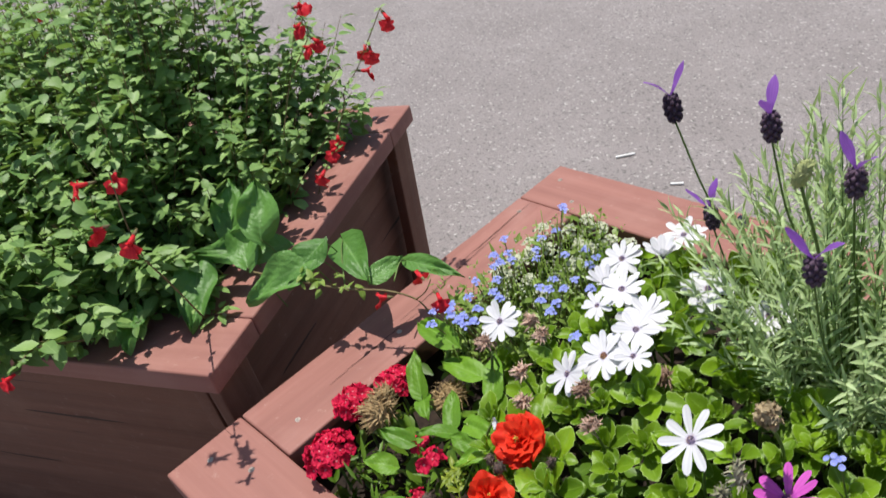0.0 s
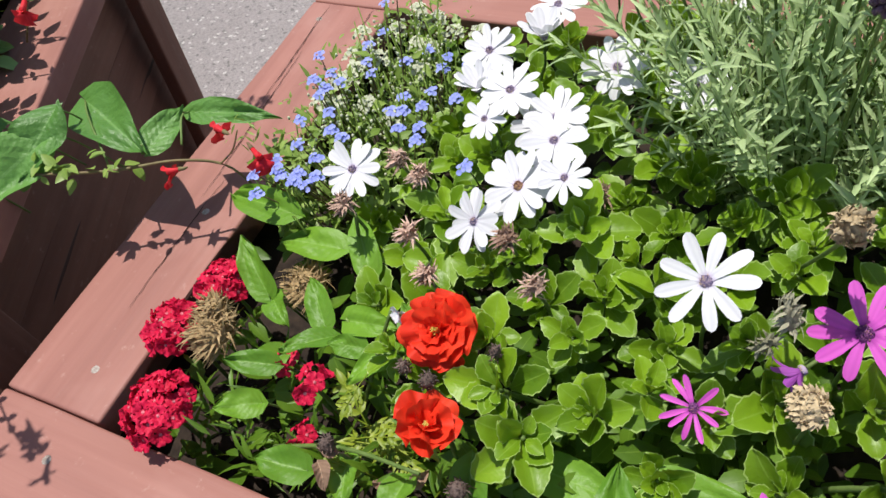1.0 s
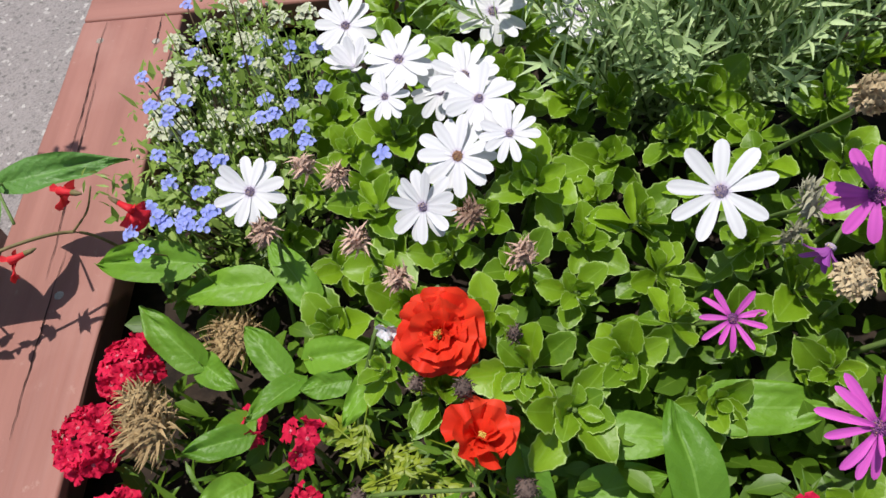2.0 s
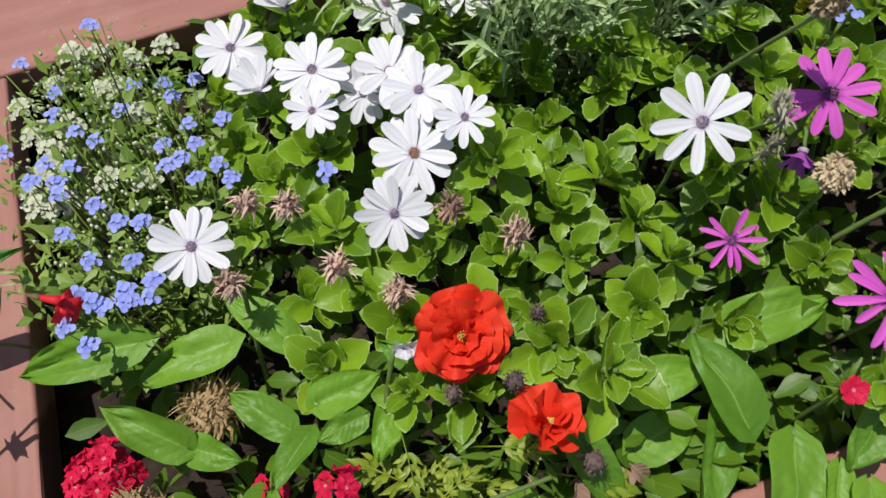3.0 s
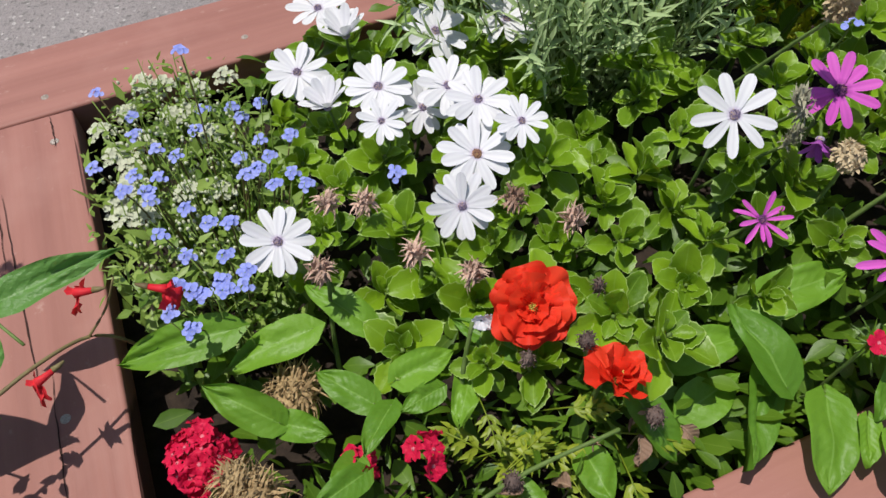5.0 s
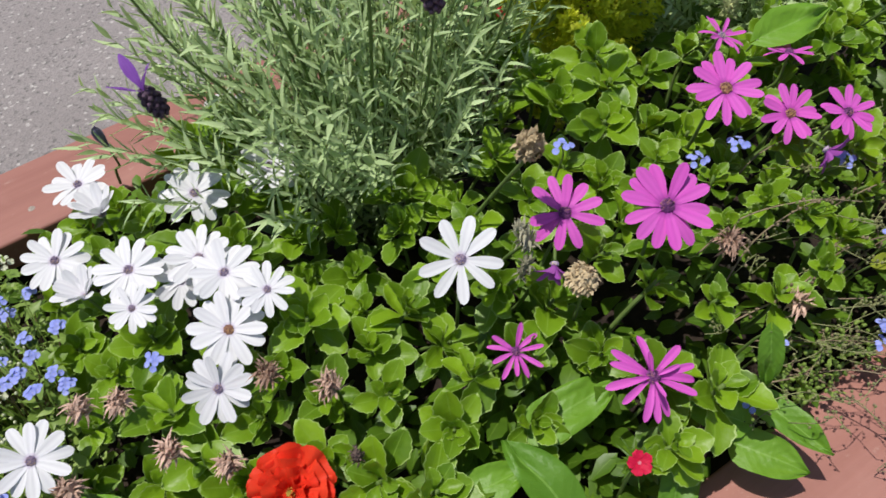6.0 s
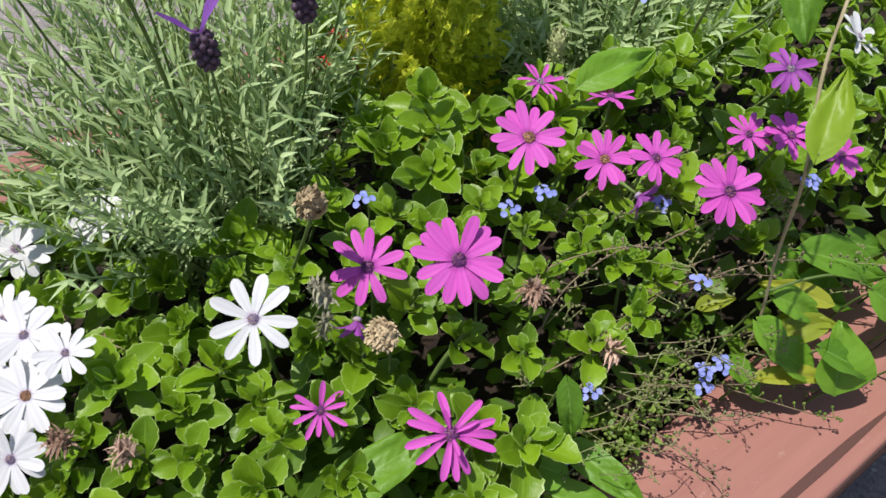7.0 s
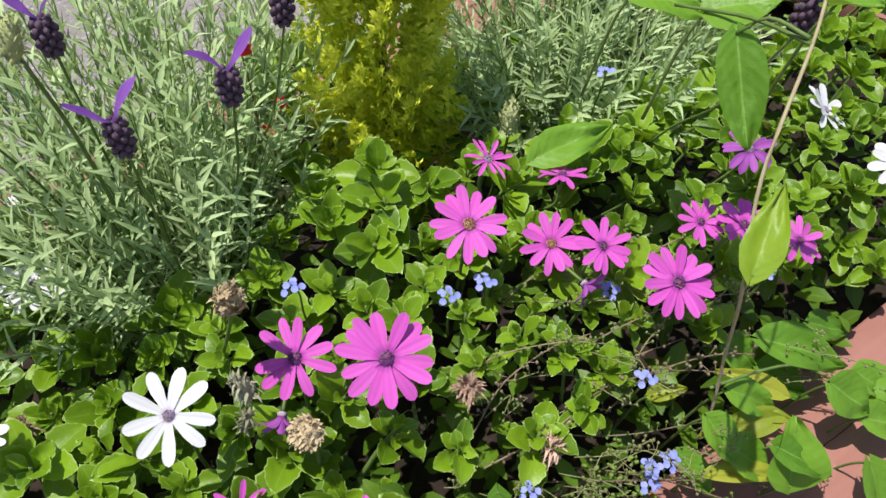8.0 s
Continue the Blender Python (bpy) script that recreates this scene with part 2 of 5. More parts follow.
def disc_material(name, tones):
    n = Nodes(name)
    chance = n.add("NewGeometry").outputs["Random Per Island"]
    n.put(n.bsdf.inputs["Base Color"], n.ramp(chance, [(k / (len(tones) - 1), rgb(*c)) for k, c in enumerate(tones)]))
    n.bsdf.inputs["Roughness"].default_value = 0.7
    return n.mat


DISC = disc_material("violet_disc", ((0.07, 0.06, 0.15), (0.22, 0.17, 0.32), (0.42, 0.34, 0.42), (0.62, 0.46, 0.22)))
DISC_DARK = disc_material("dark_purple_disc", ((0.035, 0.01, 0.045), (0.12, 0.03, 0.14), (0.24, 0.07, 0.24), (0.42, 0.22, 0.14)))
DISC_BROWN = disc_material("brown_disc", ((0.12, 0.05, 0.06), (0.30, 0.15, 0.13), (0.42, 0.24, 0.14), (0.66, 0.46, 0.16)))
PLUM = plain_material("plum_flower_head", (0.035, 0.020, 0.038), (0.13, 0.08, 0.12), 260.0, 0.7, 0.8)
DRY = plain_material("dry_flower_head", (0.27, 0.195, 0.105), (0.56, 0.45, 0.28), 200.0, 0.85, 0.8)
DRY_DARK = plain_material("dry_bristles", (0.19, 0.115, 0.05), (0.48, 0.35, 0.18), 200.0, 0.85, 0.8)
POD = plain_material("pale_green_pod", (0.26, 0.30, 0.11), (0.42, 0.45, 0.20), 260.0, 0.7, 0.8)
PALE_POD = plain_material("pale_seed_pod", (0.38, 0.42, 0.24), (0.62, 0.64, 0.46), 200.0, 0.7)
POLLEN = plain_material("yellow_stamen", (0.50, 0.36, 0.04), (0.70, 0.60, 0.15), 300.0, 0.7)


# ---- mesh helpers ----
rnd = random.Random(7)


def uni(a, b):
    return rnd.uniform(a, b)


def mesh_of(name, verts, faces, mat, uvs=None, smooth=True):
    me = bpy.data.meshes.new(name)
    me.from_pydata([tuple(v) for v in verts], [], faces)
    me.materials.append(mat)
    if uvs:
        layer = me.uv_layers.new(name="UVMap")
        index = np.empty(len(me.loops), dtype=np.int32)
        me.loops.foreach_get("vertex_index", index)
        layer.data.foreach_set("uv", np.array(uvs, dtype=np.float32)[index].ravel())
    me.polygons.foreach_set("use_smooth", [smooth] * len(me.polygons))
    me.update()
    return me


def thing(name, label, category, group="", at=(0, 0, 0), kind=""):
    ob = new(name)
    ob.empty_display_size = 0.02
    ob.location = at
    return tagged(ob, label, category, group, kind)


def part(name, me, parent, m=None, label=""):
    ob = new(name, me)
    ob.parent = parent
    if m is not None:
        ob.matrix_basis = m
    return tagged(ob, label)


def blade(length, width, shape, bend=0.0, fold=0.0, rows=7, cols=4, wave=0.0, teeth=0, twist=0.0, lobe=0.0, crinkle=0.0, seed=0.0):
    """A leaf or petal along +x from the origin, as vertices, faces and uv. shape(u) is the half-width from 0 to 1."""
    verts, faces, uvs = [], [], []
    for i in range(rows + 1):
        u = (i / rows) if rows < 8 else 1 - (1 - i / rows) ** 1.5
        half = 0.5 * width * max(shape(u), 0.03)
        if teeth and 0 < i < rows:
            half *= 1.0 + (0.075 if i % 2 else -0.045) * (1 if u > 0.35 else 0.25)
        drop = bend * length * u * u
        for j in range(cols + 1):
            s = 2 * j / cols - 1
            y = s * half
            z = -drop + fold * abs(y) + wave * width * math.sin(9 * u + 2.3 * s) * abs(s)
            z += twist * u * y
            if crinkle:
                z += crinkle * length * u * noise.noise(Vector((u * 3.1 + seed, s * 2.6, seed * 1.7)))
            back = lobe * length * abs(s) ** 1.4 * (1 - u) ** 5
            verts.append((length * u * (1 - 0.25 * abs(bend) * u) - back, y, z))
            uvs.append((u, 0.5 + 0.5 * s))
    for i in range(rows):
        for j in range(cols):
            a = i * (cols + 1) + j
            faces.append((a, a + 1, a + cols + 2, a + cols + 1))
    return verts, faces, uvs


def strap(u):          # daisy petal
    return min(1.0, 0.42 + 1.1 * u) * math.sqrt(max(0.0, 1 - max(0.0, (u - 0.72) / 0.28) ** 2.2))


def ovate(u):
    return math.sin(math.pi * min(1, u ** 0.72)) ** 0.8


def obovate(u):        # narrow stalk, widest past the middle, short point
    if u < 0.58:
        return 0.15 + 0.85 * math.sin(math.pi * 0.5 * u / 0.58) ** 1.5
    return max(0.0, 1 - ((u - 0.58) / 0.42) ** 2.0) ** 0.78


def lance(u):
    return math.sin(math.pi * u ** 0.6) ** 1.0


def arrow(u):          # heart-shaped at the stalk, pointed at the tip
    return (u / 0.26) ** 0.42 if u < 0.26 else 1 - ((u - 0.26) / 0.74) ** 1.7


def fan(u):
    return min(1.0, 0.25 + 1.05 * u) * math.sqrt(max(0.0, 1 - max(0.0, (u - 0.8) / 0.2) ** 2))


class Heap:
    """Collects many small pieces into one mesh."""

    def __init__(self):
        self.v, self.f, self.u = [], [], []

    def put(self, piece, m):
        verts, faces, uvs = piece
        base = len(self.v)
        rows = np.array(m)
        moved = np.array(verts) @ rows[:3, :3].T + rows[:3, 3]
        self.v.extend(map(tuple, moved))
        self.u.extend(uvs)
        self.f.extend([tuple(base + i for i in f) for f in faces])

    def mesh(self, name, mat):
        return mesh_of(name, self.v, self.f, mat, self.u)


def tube_piece(points, radii, sides=6):
    pts = [Vector(p) for p in points]
    verts, faces, uvs = [], [], []
    for i, p in enumerate(pts):
        d = (pts[min(i + 1, len(pts) - 1)] - pts[max(i - 1, 0)]).normalized()
        a = d.orthogonal().normalized()
        b = d.cross(a)
        r = radii[i] if isinstance(radii, (list, tuple)) else radii
        for k in range(sides):
            t = 2 * math.pi * k / sides
            verts.append(p + r * (math.cos(t) * a + math.sin(t) * b))
            uvs.append((i / (len(pts) - 1), k / sides))
    for i in range(len(pts) - 1):
        for k in range(sides):
            a, b = i * sides + k, i * sides + (k + 1) % sides
            faces.append((a, b, b + sides, a + sides))
    faces.append(tuple(range(sides))[::-1])
    faces.append(tuple((len(pts) - 1) * sides + k for k in range(sides)))
    return verts, faces, uvs


def glide(points, steps=6):
    """A smooth line through the points."""
    p = [Vector(q) for q in points]
    p = [2 * p[0] - p[1]] + p + [2 * p[-1] - p[-2]]
    out = []
    for i in range(1, len(p) - 2):
        for k in range(steps):
            t = k / steps
            out.append(0.5 * (2 * p[i] + (p[i + 1] - p[i - 1]) * t + (2 * p[i - 1] - 5 * p[i] + 4 * p[i + 1] - p[i + 2]) * t * t + (3 * p[i] - p[i - 1] - 3 * p[i + 1] + p[i + 2]) * t ** 3))
    return out + [p[-2]]


def tube(name, points, r0, r1, mat, sides=6, steps=5):
    line = glide(points, steps)
    radii = [r0 + (r1 - r0) * i / (len(line) - 1) for i in range(len(line))]
    v, f, u = tube_piece(line, radii, sides)
    return mesh_of(name, v, f, mat, u)


def lump_piece(rx, ry, rz, rough=0.15, seg=8, rings=6, seed=0.0):
    verts, faces, uvs = [], [], []
    for i in range(rings + 1):
        a = math.pi * i / rings
        for k in range(seg):
            b = 2 * math.pi * k / seg
            d = Vector((math.sin(a) * math.cos(b), math.sin(a) * math.sin(b), math.cos(a)))
            s = 1 + rough * noise.noise(d * 2.7 + Vector((seed, seed * 1.7, 0)))
            verts.append((d.x * rx * s, d.y * ry * s, d.z * rz * s))
            uvs.append((k / seg, i / rings))
    for i in range(rings):
        for k in range(seg):
            a, b = i * seg + k, i * seg + (k + 1) % seg
            faces.append((a, b, b + seg, a + seg))
    return verts, faces, uvs


def along(at, x_way, up):
    """A pose at a place with its x axis along x_way and its z axis near up."""
    x = Vector(x_way).normalized()
    y = Vector(up).cross(x)
    y = y.normalized() if y.length > 1e-6 else x.orthogonal().normalized()
    z = x.cross(y)
    m = Matrix((x, y, z)).transposed().to_4x4()
    m.translation = at
    return m


def facing(at, normal, spin=0.0):
    """A pose at a place with its z axis along normal."""
    z = Vector(normal).normalized()
    x = Vector((1, 0, 0)) - z * z.x
    x = x.normalized()
    m = Matrix((x, z.cross(x), z)).transposed().to_4x4() @ Matrix.Rotation(spin, 4, "Z")
    m.translation = at
    return m


def board_mesh(name, length, width, thick, mat, bevel=0.0035, seed=0):
    """A board along x from 0, y and z centred, with worn, rounded edges and slightly uneven faces."""
    bm = bmesh.new()
    bmesh.ops.create_cube(bm, size=1.0)
    bmesh.ops.scale(bm, vec=(length, width, thick), verts=bm.verts)
    bmesh.ops.translate(bm, vec=(length / 2, 0, 0), verts=bm.verts)
    bmesh.ops.bevel(bm, geom=bm.edges[:], offset=bevel, segments=3, profile=0.55, affect="EDGES")
    long_edges = [e for e in bm.edges if abs(e.verts[0].co.x - e.verts[1].co.x) > length * 0.8]
    bmesh.ops.subdivide_edges(bm, edges=long_edges, cuts=max(4, int(length / 0.03)), use_grid_fill=True)
    for v in bm.verts:
        k = noise.noise(Vector((v.co.x * 9 + seed * 5.1, v.co.y * 14, v.co.z * 14 + seed)))
        v.co.y += 0.0011 * k * (1 if abs(v.co.y) > width * 0.4 else 0.2)
        v.co.z += 0.0008 * k
    me = bpy.data.meshes.new(name)
    bm.to_mesh(me)
    bm.free()
    me.materials.append(mat)
    me.polygons.foreach_set("use_smooth", [True] * len(me.polygons))
    return me


# ---- ground ----
ground_bm = bmesh.new()
bmesh.ops.create_grid(ground_bm, x_segments=2, y_segments=2, size=150)
ground_me = bpy.data.meshes.new("ground")
ground_bm.to_mesh(ground_me)
ground_bm.free()
ground_me.materials.append(ASPHALT)
tagged(new("ground", ground_me), "worn grey asphalt with light and dark stone grit", "asphalt", kind="structure")


# ---- planters ----
def screw_mesh():
    v, f, u = lump_piece(0.0050, 0.0050, 0.0015, 0.0, 10, 4)
    h = Heap()
    h.put((v, f, u), Matrix())
    for turn in (0.4, 0.4 + math.pi / 2):
        h.put(tube_piece([(-0.0026, 0, 0.0013), (0.0026, 0, 0.0013)], 0.0004, 4), Matrix.Rotation(turn, 4, "Z"))
    return h.mesh("screw", STEEL)


SCREW = screw_mesh()


def crack_mesh(length, width, seed):
    """A jagged drying crack along x."""
    r = random.Random(seed)
    steps = 26
    verts, faces = [], []
    y = 0.0
    for i in range(steps + 1):
        u = i / steps
        y += r.uniform(-0.0007, 0.0007)
        w = width * (0.15 + math.sin(math.pi * u) ** 0.7) * r.uniform(0.5, 1.0)
        verts += [(length * u, y - w, 0), (length * u, y + w, 0)]
    for i in range(steps):
        faces.append((2 * i, 2 * i + 2, 2 * i + 3, 2 * i + 1))
    return mesh_of("crack", verts, faces, CRACK)


def planter(label, pose_m, length, width, top, screws, wood, wood_side, cracks=(), inset=0.022, over=0.001, taper=0.0, post=0.058):
    """An open box: corner posts, horizontal side boards and a flat rim of four boards. The pose's origin is a rim corner on the ground."""
    box = thing("planter_box", label, "planter", "wooden planters")
    box.matrix_basis = pose_m
    z = top - CAP / 2
    half = BOARD / 2
    gap = 0.0016
    rims = (
        ((0, half, z), 0, length),
        ((0, width - half, z), 0, length),
        ((half, BOARD + gap, z), 90, width - 2 * BOARD - 2 * gap),
        ((length - half, BOARD + gap, z), 90, width - 2 * BOARD - 2 * gap),
    )
    for k, (at, turn, run) in enumerate(rims):
        m = pose(*at, 0, 0, turn)
        b = part("rim_board", board_mesh("rim_board", run, BOARD, CAP, wood, seed=k), box, m)
        back = m.inverted()
        for sx, sy, who in screws:
            if who == k:
                spot = back @ Vector((sx, sy, top - 0.0006))
                part("screw", SCREW, b, pose(*spot, 6 * math.sin(sx * 90), 5 * math.cos(sy * 70), 40 * sx * 10), "steel screw head")
        for i, (cx, cy, run_to, who) in enumerate(cracks):
            if who == k:
                spot = back @ Vector((cx, cy, top))
                part("crack", crack_mesh(run_to, 0.0006, i + 3), b, pose(spot.x, spot.y, CAP / 2 + 0.0011, 0, 0, 2.5 - i), "dark drying crack")
    t = 0.024
    rows = 5
    step = (top - CAP - 0.03) / rows
    for r in range(rows):
        zc = top - CAP - 0.002 - step * (r + 0.5)
        deep = inset + taper * (top - zc)
        for y in (deep + t / 2, width - deep - t / 2):
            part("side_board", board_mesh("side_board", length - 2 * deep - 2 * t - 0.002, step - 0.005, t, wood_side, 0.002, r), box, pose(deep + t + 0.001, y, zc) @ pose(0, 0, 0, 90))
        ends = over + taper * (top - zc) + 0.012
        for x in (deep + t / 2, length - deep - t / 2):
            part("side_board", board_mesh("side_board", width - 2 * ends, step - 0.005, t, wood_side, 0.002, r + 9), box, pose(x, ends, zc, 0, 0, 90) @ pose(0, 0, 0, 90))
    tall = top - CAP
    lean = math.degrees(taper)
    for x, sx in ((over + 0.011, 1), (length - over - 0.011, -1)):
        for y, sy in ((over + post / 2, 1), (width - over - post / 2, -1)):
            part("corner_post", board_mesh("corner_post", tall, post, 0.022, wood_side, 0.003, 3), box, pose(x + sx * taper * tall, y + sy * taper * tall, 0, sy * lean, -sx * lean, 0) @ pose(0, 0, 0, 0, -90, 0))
    return box


NEAR_SCREWS = [(0.030, 0.048, 0), (0.091, 0.072, 0), (0.075, 0.156, 2), (0.090, 0.722, 1), (0.030, 0.768, 1), (0.304, 0.730, 1), (0.760, 0.745, 1), (0.092, 0.652, 2), (0.028, 0.660, 2), (0.068, 0.345, 2), (0.560, 0.040, 0), (1.10, 0.05, 0)]
planter("red-stained wooden planter box full of daisies and lavender", pose(0, 0, 0), 1.68, 0.808, RIM, NEAR_SCREWS, WOOD, WOOD_OLD_SHADED, [(0.052, 0.36, 0.24, 2), (0.036, 0.50, 0.19, 2), (0.064, 0.22, 0.17, 2), (0.092, 0.640, 0.05, 2), (0.90, 0.060, 0.14, 0), (0.42, 0.765, 0.20, 1)])
FAR_TOP = 0.660
FAR_TURN = math.degrees(math.atan2(-0.44, -0.898))
far_pose = pose(-0.368, 0.797, 0, 0, 0, FAR_TURN)
planter("red-brown wooden planter box overgrown with red salvia", far_pose, 1.30, 0.765, FAR_TOP, [(0.06, 0.05, 0), (0.06, 0.20, 2), (0.05, 0.65, 2)], WOOD, WOOD_OLD_SHADED, (), 0.056, 0.014, 0.05, 0.072)


def soil_bed(name, m, length, width, z, label):
    cells = 44
    verts, faces = [], []
    for i in range(cells + 1):
        for j in range(cells + 1):
            x, y = length * i / cells, width * j / cells
            verts.append((x, y, z + 0.010 * noise.noise(Vector((x * 30, y * 30, 1))) + 0.012 * noise.noise(Vector((x * 8, y * 8, 5)))))
    for i in range(cells):
        for j in range(cells):
            a = i * (cells + 1) + j
            faces.append((a, a + cells + 1, a + cells + 2, a + 1))
    ob = new(name, mesh_of(name, verts, faces, SOIL_MAT))
    ob.matrix_basis = m
    return tagged(ob, label, "soil", kind="stuff")


soil_bed("soil", pose(0.049, 0.049, 0), 1.58, 0.71, SOIL, "dark crumbly potting soil in the planter")
soil_bed("soil", far_pose @ pose(0.049, 0.049, 0), 1.20, 0.667, FAR_TOP - 0.07, "dark potting soil under the salvia")


# ---- flowers of the near planter ----
def smooth(x, a, b):
    t = min(1.0, max(0.0, (x - a) / (b - a)))
    return t * t * (3 - 2 * t)


def canopy(x, y):
    """Height of the daisy foliage."""
    z = 0.635 + 0.055 * smooth(x, 0.22, 0.46) + 0.055 * smooth(x, 0.50, 0.76) - 0.035 * smooth(x, 0.88, 1.15)
    return z - 0.045 * (1 - smooth(y, 0.11, 0.24)) - 0.03 * smooth(y, 0.55, 0.70)


def petal_set(name, length, width, shape, mat, bends, fold=0.12, wave=0.0, rows=8, cols=4):
    out = []
    for bend in bends:
        v, f, u = blade(length, width, shape, bend, fold, rows, cols, wave, 0, uni(-0.2, 0.2))
        out.append(mesh_of(name, v, f, mat, u))
    return out


UNIT = 0.01
WHITE = petal_set("petal", UNIT, 0.0034, strap, WHITE_PETAL, (0.10, 0.02, 0.20, -0.08))
WHITE_WIDE = petal_set("petal", UNIT, 0.0031, strap, WHITE_PETAL, (0.08, 0.0, 0.16))
MAGENTA = petal_set("petal", UNIT, 0.0029, strap, MAGENTA_PETAL, (0.10, 0.0, 0.22, -0.08))
MAGENTA_THIN = petal_set("petal", UNIT, 0.0019, strap, MAGENTA_PETAL, (0.15, -0.12, 0.30, 0.0), 0.5)
PURPLE = petal_set("petal", UNIT, 0.0030, strap, PURPLE_PETAL, (0.25, 0.45, 0.10), 0.5)


def disc_mesh(mat, seed):
    h = Heap()
    h.put(lump_piece(0.0042, 0.0042, 0.0020, 0.1, 12, 6, seed), Matrix())
    for k in range(46):
        a, r = k * 2.39996, 0.0040 * math.sqrt((k + 0.5) / 46)
        z = 0.0021 * math.sqrt(max(0.0, 1 - (r / 0.0045) ** 2))
        h.put(lump_piece(0.00048, 0.00048, 0.0013, 0.0, 5, 3), Matrix.Translation((r * math.cos(a), r * math.sin(a), z)))
    return h.mesh("disc", mat)


DISCS = [disc_mesh(DISC, 1.0), disc_mesh(DISC_BROWN, 2.0), disc_mesh(DISC_DARK, 3.0)]


def daisy(at, radius, normal, petals, count, label, group, cup=0.10, disc=0, gaps=(), droop=0.06, loose=0.12, inner=0):
    at = Vector(at)
    flower = thing("daisy_flower", label, "daisy", group, at)
    spin = uni(0, 6.3)
    face = facing((0, 0, 0), normal, spin)
    size = radius * 0.90 / UNIT
    for k in range(count):
        if k in gaps:
            continue
        a = 2 * math.pi * k / count + uni(-loose, loose)
        lift = cup + uni(-droop, droop) + (0.03 if k % 2 else -0.03)
        m = face @ Matrix.Rotation(a, 4, "Z") @ Matrix.Rotation(-lift, 4, "Y") @ Matrix.Rotation(uni(-0.22, 0.22), 4, "X")
        m = m @ Matrix.Translation((radius * 0.09, 0, 0.0004 * (k % 3))) @ Matrix.Diagonal((size * uni(0.93, 1.05), size * uni(0.92, 1.12), size, 1))
        part("petal", petals[k % len(petals)], flower, m)
    for k in range(inner):
        a = 2 * math.pi * k / inner + uni(-0.2, 0.2)
        m = face @ Matrix.Rotation(a, 4, "Z") @ Matrix.Rotation(-cup - 0.5, 4, "Y") @ Matrix.Translation((radius * 0.08, 0, 0.0008)) @ Matrix.Diagonal((size * 0.6, size * 0.6, size, 1))
        part("petal", petals[k % len(petals)], flower, m)
    s = radius / 0.030 * (0.92 if petals[0].materials[0] is WHITE_PETAL else 1.15)
    part("disc", DISCS[disc], flower, face @ Matrix.Translation((0, 0, 0.0008)) @ Matrix.Diagonal((s, s, s, 1)), ("violet-blue flower disc", "brown flower disc", "dark purple flower disc")[disc])
    down = -Vector(normal).normalized()
    foot = Vector((uni(-0.02, 0.02), uni(0.01, 0.04), min(-0.05, canopy(at.x, at.y) - 0.05 - at.z)))
    part("stem", tube("stem", [down * 0.001, down * 0.018 + foot * 0.12, foot * 0.6, foot], 0.0012, 0.0016, STEM, 6, 4), flower)
    return flower


WHITES = [
    ((0.564, 0.279, 0.774), 0.0300, 9, (-0.25, -0.50, 0.85)), ((0.416, 0.362, 0.721), 0.0300, 14, (-0.10, -0.45, 0.9)),
    ((0.433, 0.397, 0.738), 0.0265, 13, (-0.05, -0.35, 0.95)), ((0.452, 0.363, 0.739), 0.0215, 11, (0.0, -0.40, 0.9)),
    ((0.260, 0.368, 0.691), 0.0285, 12, (0.05, -0.45, 0.9)), ((0.324, 0.530, 0.699), 0.0290, 13, (-0.05, -0.35, 0.95)),
    ((0.391, 0.331, 0.708), 0.0265, 14, (-0.35, -0.60, 0.75)), ((0.364, 0.424, 0.720), 0.0205, 12, (-0.15, -0.45, 0.9)),
    ((0.374, 0.458, 0.723), 0.0290, 14, (-0.10, -0.25, 1.0)), ((0.423, 0.432, 0.727), 0.0280, 14, (0.0, -0.35, 0.95)),
    ((0.447, 0.516, 0.712), 0.0305, 12, (0.1, -0.40, 0.9)), ((0.366, 0.603, 0.702), 0.0290, 12, (-0.05, -0.15, 1.0)),
]
WHITES_FAR = [
    ((0.403, 0.439, 0.706), 0.0240, 12, (0.2, -0.55, 0.8)),
    ((0.516, 0.517, 0.702), 0.0290, 12, (0.0, -0.40, 0.9)), ((0.524, 0.644, 0.672), 0.0290, 12, (0.0, -0.30, 0.9)),
    ((1.178, 0.250, 0.724), 0.0270, 12, (0.35, -0.45, 0.65)), ((1.165, 0.165, 0.725), 0.0290, 12, (-0.3, -0.3, 0.9)),
]
for at, r, count, way in WHITES + WHITES_FAR:
    daisy(at, r, way, WHITE_WIDE if count < 11 else WHITE, count, "open white daisy with a violet-blue centre among green leaves", "white daisies", 0.12, 1 if count == 14 and r > 0.029 else 0)
for at, r, way in (((0.374, 0.541, 0.712), 0.029, (-0.05, 0.10, 1.0)), ((0.335, 0.476, 0.700), 0.027, (-0.15, 0.05, 1.0))):
    daisy(at, r, way, WHITE, 13, "half-closed white daisy cupped upward", "white daisies", 0.85)

